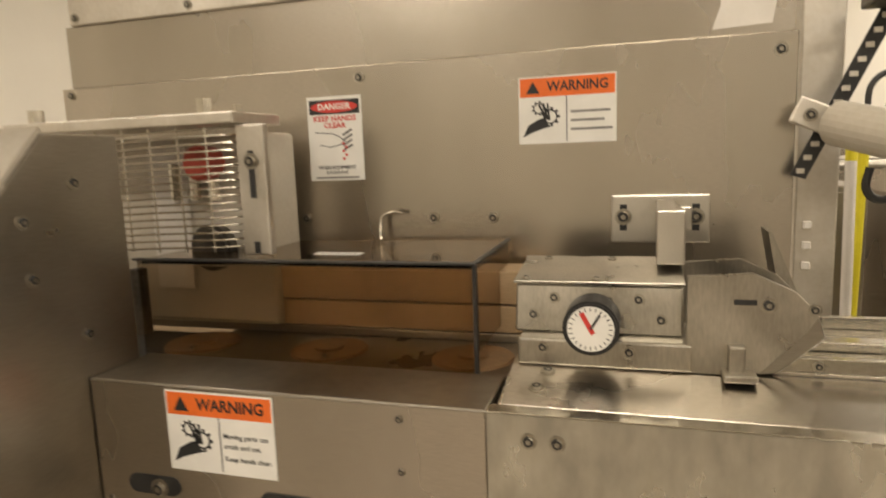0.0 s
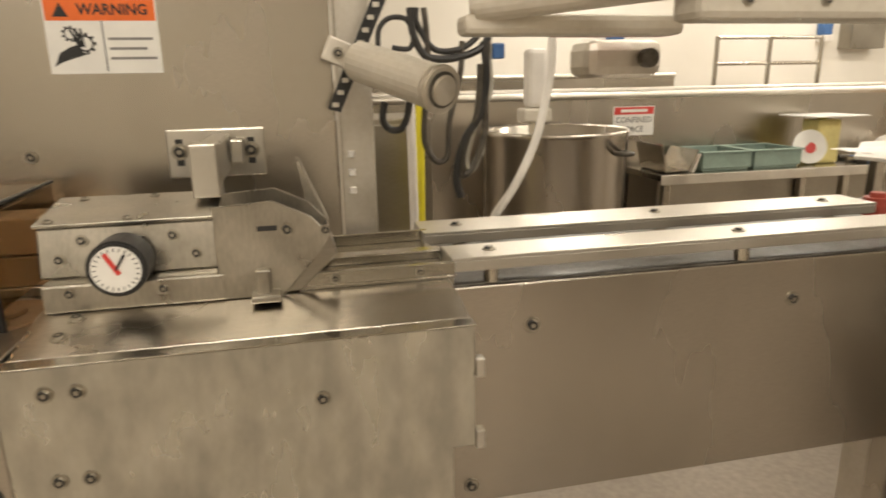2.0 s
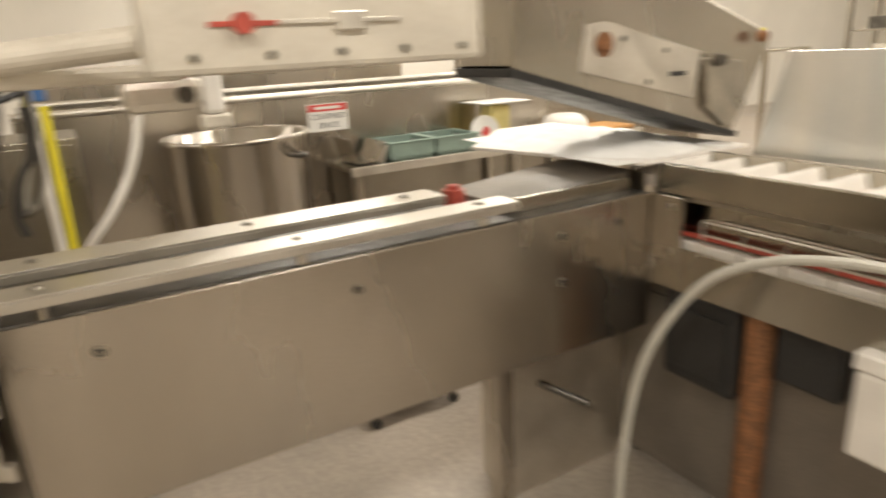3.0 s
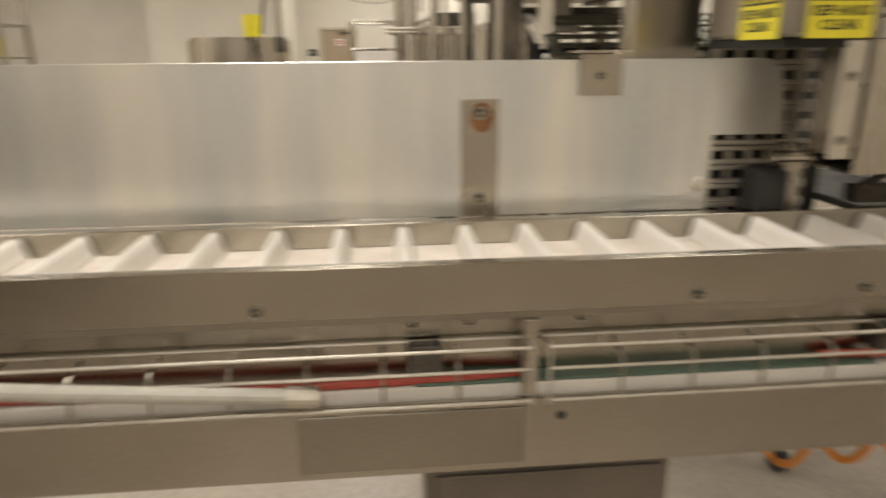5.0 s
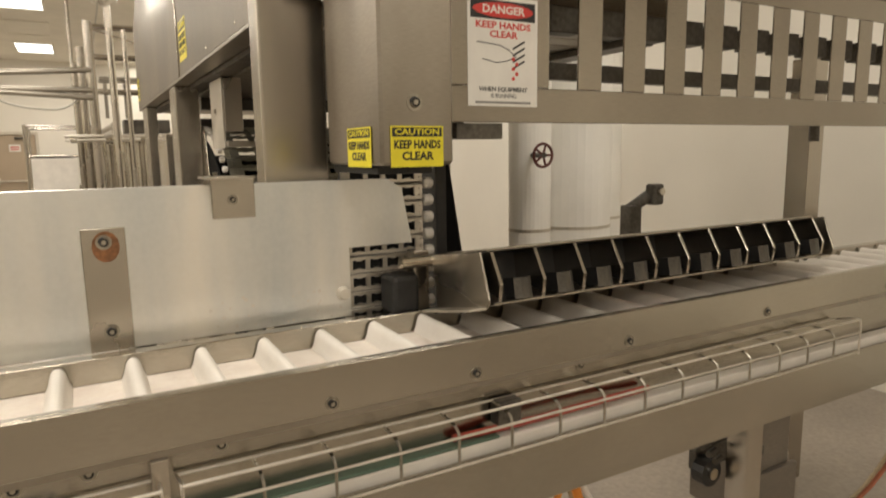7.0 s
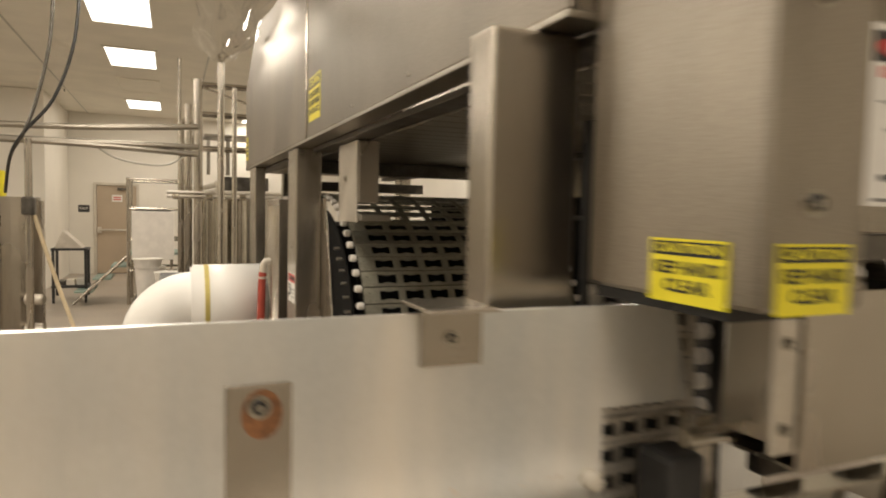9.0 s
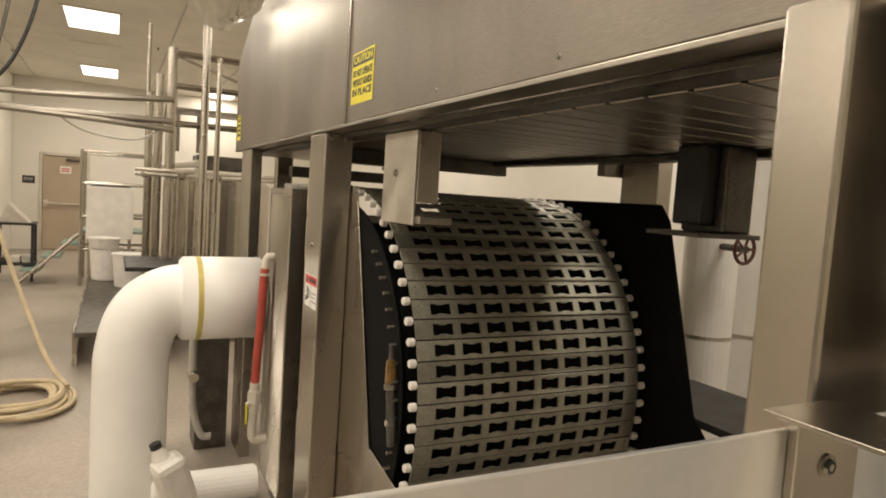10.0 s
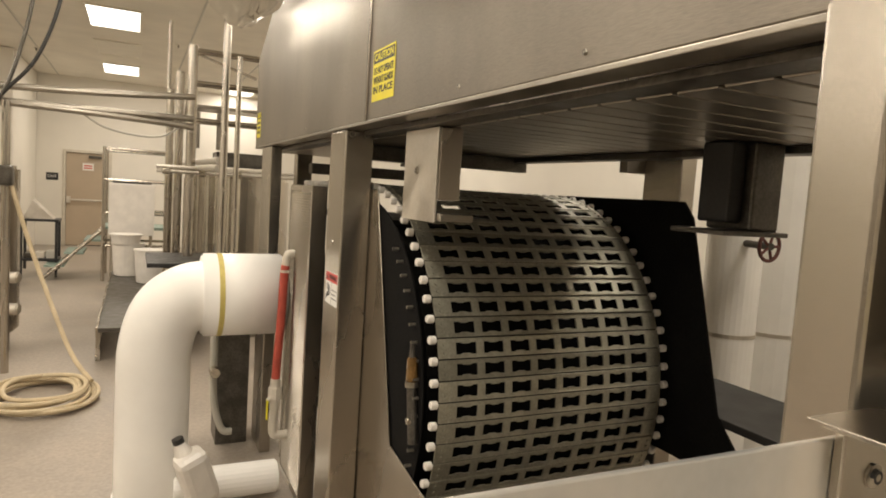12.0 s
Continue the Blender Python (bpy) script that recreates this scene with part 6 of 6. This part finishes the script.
for z in (2.95, 2.65, 2.3):
    part("cross_pipe", rod((1.50, 8.6, z - 0.1), (3.6, 8.6, z - 0.1), 0.03, 12), STEEL, gal)
for z in (1.80, 1.74):
    part("long_pipe", rod((1.62, 7.2, z), (1.55, 12.4, z + 0.05), 0.028, 12), SATIN, gal)
part("tray_shelf", block(1.60, 2.9, 9.2, 9.6, 2.385, 2.42, 0.004), STEEL_D, gal)
part("dark_box", block(1.815, 2.30, 9.2, 9.6, 1.80, 1.95, 0.006), DARK, gal)
for x0, x1 in ((1.66, 1.70), (1.88, 1.93)):
    part("panel_frame", block(x0, x1, 9.9, 9.94, 2.0, 2.45, 0.004), STEEL_D, gal)
for k in range(5):
    part("hanging_tube", rod((1.60 + 0.10 * k, 8.9, 0.92), (1.60 + 0.10 * k, 8.9, 1.70), 0.030, 14), CHROME, gal)
for z in (1.705, 1.745):
    part("cross_tube", rod((1.22, 8.55, z), (2.6, 8.55, z + 0.01), 0.018, 12), SATIN, gal)
for x in (1.30, 1.62, 1.95):
    part("union", rod((x - 0.03, 8.55, 1.706), (x + 0.03, 8.55, 1.706), 0.032, 14, None, None, 0.004), CHROME, gal)
part("brace", rod((1.41, 8.9, 1.75), (1.53, 8.7, 2.80), 0.012, 10), STEEL, gal)
part("brace", rod((1.53, 8.6, 2.83), (2.1, 8.6, 2.66), 0.012, 10), STEEL, gal)
part("black_tray", block(1.15, 1.75, 8.0, 8.9, 0.86, 0.90, 0.006), BLACK, gal)
part("tray_post", block(1.42, 1.48, 8.42, 8.48, 0.299, 0.859, 0.003), STEEL, gal)
for z, za in ((2.27, 2.36), (2.15, 2.17), (2.14, 2.10)):
    single("ceiling_pipe", tube([(-2.0, 8.0, z), (0.2, 8.02, z + 0.005), (1.5, 8.1, za)], 0.028, 10), STEEL_D, "steel pipe crossing above the aisle", "pipe", "pipes over the aisle")
single("loose_cable", tube([(0.62, 8.05, 2.14), (0.80, 8.07, 2.03), (1.05, 8.1, 1.985), (1.25, 8.12, 2.0), (1.40, 8.12, 2.10)], 0.009, 8), GREYHOSE, "loose grey cable sagging below the pipes", "cable")
for x, y in ((-0.53, 15.14), (-0.57, 18.42), (0.1, 6.2), (1.6, 13.0)):
    sp = thing("sprinkler_head", (x, y, CEIL), "small metal sprinkler head on the ceiling", "sprinkler", "sprinklers")
    part("rose", rod((x, y, CEIL - 0.008), (x, y, CEIL - 0.0005), 0.04, 16), SATIN, sp)
    part("head", rod((x, y, CEIL - 0.05), (x, y, CEIL - 0.008), 0.012, 10), DARK, sp)
for x in (1.75, 2.95, -0.5, -1.7):
    single("ceiling_seam", block(x - 0.012, x + 0.012, Y0 + 0.02, Y1 - 0.02, CEIL - 0.006, CEIL - 0.0005, 0), GREYHOSE, "grey joint strip between ceiling boards", "trim", kind="structure")
for k in range(2):
    single("hanging_hose", tube([(0.36 + 0.2 * k, 7.9, 3.68), (0.32 + 0.18 * k, 7.9, 3.0), (0.22 + 0.12 * k, 7.9, 2.5), (0.12, 7.9, 2.2), (0.0, 8.0, 2.0), (-0.1, 8.3, 1.7)], 0.014, 10), BLACK if k else DARK, "dark hose hanging down from the ceiling", "hose", "hanging hoses")
lt = thing("aisle_tank", (-0.42, 8.7, 0), "stainless tank with valves beside the aisle", "tank")
part("shell", rod((-0.42, 8.7, 0.2), (-0.42, 8.7, 1.66), 0.55, 44, None, None, 0.03), STEEL, lt)
part("base", rod((-0.42, 8.7, 0), (-0.42, 8.7, 0.199), 0.48, 32), STEEL_D, lt)
for z in (0.45, 0.72):
    part("valve", rod((0.02, 8.4, z), (0.18, 8.35, z), 0.05, 14, None, None, 0.01), SATIN, lt)
part("post", rod((0.13, 8.0, 0.0), (0.13, 8.0, 2.16), 0.03, 14), STEEL, lt)
part("top_motor", rod((-0.25, 8.6, 1.66), (-0.25, 8.6, 1.9), 0.10, 20, None, None, 0.01), YELLOW, lt, "yellow motor cover")
part("valve_body", block(0.08, 0.18, 7.94, 8.06, 1.50, 1.66, 0.02), DARK, lt)

hc = thing("coiled_hose", (0.42, 7.25, 0), "coiled tan water hose on the floor", "hose")
pts = []
for k in range(110):
    a = k / 109 * 7.3 * 2 * math.pi
    r = 0.41 - 0.05 * (0.5 + 0.5 * math.sin(a * 0.31)) - 0.09 * (k / 109)
    pts.append((0.47 + 0.05 * math.sin(a * 0.17) + r * math.cos(a) * 0.85, 7.2 + r * math.sin(a) * 1.1, 0.018 + 0.012 * (k / 15) + 0.006 * math.sin(3 * a)))
part("coil", tube(pts, 0.0165, 8, None, 3), HOSE, hc)
part("lead", tube([(0.78, 7.35, 0.08), (0.62, 7.6, 0.25), (0.40, 7.9, 0.75), (0.25, 8.0, 1.2), (0.17, 8.0, 1.5)], 0.018, 8), HOSE, hc)

# white duct elbow
du = thing("white_duct", (1.2, 5.2, 0), "fat white jacketed duct elbow going down to the floor", "duct")
pts = [(1.15, 5.4, 0.0), (1.15, 5.4, 0.35), (1.15, 5.4, 0.62), (1.155, 5.4, 0.80), (1.20, 5.4, 0.96), (1.30, 5.4, 1.045), (1.44, 5.4, 1.065), (1.763, 5.4, 1.065)]
part("elbow", tube(pts, 0.172, 40, None, 8), PVC, du, "", True)
part("collar", rod((1.36, 5.4, 1.062), (1.763, 5.4, 1.065), 0.212, 40, None, None, 0.012), PVC, du, "", True)
part("yellow_tape", rod((1.43, 5.4, 1.0622), (1.455, 5.4, 1.0624), 0.2135, 40), surface("yellowed tape", (0.66, 0.55, 0.16), 0.5), du)
part("foot_collar", rod((1.15, 5.4, 0.0), (1.15, 5.4, 0.06), 0.18, 40, None, None, 0.01), PVC, du)
part("branch", rod((1.25, 5.3, 0.10), (1.76, 5.3, 0.10), 0.085, 24, None, None, 0.008), PVC, du)
jug = thing("white_jug", (1.32, 5.16, 0.1), "white plastic jug with dark cap leaning on the duct", "jug")
jm = Euler((0.12, -0.36, 0.3)).to_matrix()
part("body", block(1.27, 1.42, 5.09, 5.22, 0.07, 0.35, 0.035, None, jm), WHITE, jug)
part("neck", rod((1.285, 5.155, 0.33), (1.262, 5.155, 0.385), 0.045, 16, None, 0.026), WHITE, jug)
part("cap", rod((1.262, 5.155, 0.385), (1.253, 5.155, 0.41), 0.027, 16), BLACK, jug)
rh = thing("red_drain_hose", (1.72, 5.13, 0.6), "red drain hose with brass valve on the column", "hose")
part("hose", tube([(1.725, 5.13, 1.25), (1.72, 5.13, 1.20), (1.715, 5.13, 1.0), (1.705, 5.13, 0.8), (1.70, 5.13, 0.68)], 0.021, 14), RED, rh)
part("top_elbow", tube([(1.79, 5.13, 1.31), (1.745, 5.13, 1.31), (1.728, 5.13, 1.29), (1.725, 5.13, 1.245)], 0.019, 12), CREAM, rh)
part("valve", rod((1.70, 5.13, 0.53), (1.70, 5.13, 0.68), 0.025, 12), CREAM, rh)
part("valve_lever", block(1.655, 1.664, 5.10, 5.112, 0.48, 0.58, 0.003), YELLOW, rh)
part("valve_body", rod((1.70, 5.13, 0.57), (1.70, 5.13, 0.64), 0.034, 8, None, None, 0.004), CREAM, rh)
part("valve_stem", rod((1.66, 5.106, 0.575), (1.70, 5.13, 0.60), 0.012, 10), CREAM, rh)
part("hose_clip", rod((1.725, 5.13, 1.215), (1.725, 5.13, 1.228), 0.025, 16), SATIN, rh)
part("lower_elbow", tube([(1.70, 5.13, 0.53), (1.695, 5.13, 0.43), (1.71, 5.13, 0.39), (1.79, 5.13, 0.39)], 0.022, 12), CREAM, rh)
vp = thing("valve_pipe", (1.5, 5.9, 0.6), "grey pipe with small valves behind the duct", "pipe")
part("pipe", tube([(1.5, 6.0, 1.0), (1.5, 6.0, 0.6), (1.51, 6.0, 0.3), (1.56, 6.0, 0.12), (1.62, 6.0, 0.1)], 0.022, 12), GREYHOSE, vp)
for z in (0.82, 0.5):
    part("valve", rod((1.5, 5.97, z), (1.5, 5.90, z), 0.03, 12), CHROME, vp)
part("frame", block(1.53, 1.72, 6.05, 6.3, 0.0, 0.9, 0.005), DARK, vp)

# clear plastic cover hanging beside the box
bm = bmesh.new()
made = bmesh.ops.create_grid(bm, x_segments=16, y_segments=16, size=0.5)["verts"]
for v in made:
    x, y = v.co.x, v.co.y
    v.co = (1.55 + 0.35 * x + 0.03 * noise.noise((x * 5, y * 5, 1)), 5.0 + 1.6 * y, 2.62 - 0.12 * math.cos(x * 3) + 0.05 * noise.noise((x * 6, y * 6, 4)))
single("plastic_film", bm, CLEAR, "clear plastic film draped over the box edge", "film", smooth=True)

# right of the cooling machine
for x, y, r in ((3.93, 4.36, 0.14), (4.33, 4.4, 0.26), (4.85, 4.75, 0.2)):
    ip = thing("insulated_pipe", (x, y, 0), "white insulated upright pipe", "pipe", "insulated pipes")
    part("jacket", rod((x, y, 0), (x, y, CEIL), r, 32), PVC, ip)
    part("band", rod((x, y, 1.0), (x, y, 1.02), r + 0.003, 32), SATIN, ip)
hw = thing("valve_hand_wheel", (3.8, 4.1, 1.4), "dark red hand wheel on a valve stem", "valve")
bm = bmesh.new()
cx, cy, cz = 3.805, 4.06, 1.50
ringp = [(cx + 0.07 * math.cos(2 * math.pi * k / 20), cy, cz + 0.07 * math.sin(2 * math.pi * k / 20)) for k in range(21)]
tube(ringp, 0.009, 8, bm, 2)
part("rim", bm, DARKRED, hw)
for k in range(5):
    a = 2 * math.pi * k / 5
    part("spoke", rod((cx, cy, cz), (cx + 0.068 * math.cos(a), cy, cz + 0.068 * math.sin(a)), 0.007, 8), DARKRED, hw)
part("stem", rod((cx, cy - 0.01, cz), (cx + 0.06, cy + 0.18, cz), 0.018, 12), DARK, hw)
ub = thing("underbox_motor", (2.6, 3.3, 1.7), "black motor hanging under the box", "motor")
part("body", block(2.56, 2.62, 3.25, 3.36, 1.62, BZ - 0.033, 0.008), BLACKP, ub)
part("cover", block(2.621, 2.74, 3.22, 3.38, 1.60, BZ - 0.033, 0.008), DARK, ub)
part("shelf", block(2.5, 2.76, 3.2, 3.40, 1.585, 1.599, 0.003), DARK, ub)


# ---- what moves ----
def motions():
    base = PLACE[belt]
    walk(belt, [(t, Matrix.Translation(base + Vector((d, 0, 0)))) for t, d in
                ((0.0, 0.62), (2.4, 0.62), (3.0, 0.52), (4.2, 0.27), (5.3, 0.045), (5.5, 0.0), (5.8, -0.055), (6.1, -0.1165), (6.5, -0.181), (6.7, -0.251), (7.0, -0.30), (8.1, -0.315), (8.4, -0.3695), (8.5, -0.394), (9.2, -0.52), (9.6, -0.55), (12.0, -0.55))])
    p = PLACE[tray]
    walk(tray, [(t, Matrix.Translation(p) @ Matrix.Rotation(radians(a), 4, "X")) for t, a in
                ((0.0, 0), (5.9, 0), (6.0, 2), (6.1, 7), (6.3, 30), (6.5, 58), (6.7, 72), (7.0, 78), (7.3, 70), (7.9, 10), (8.2, 0), (12.0, 0))])


motions()
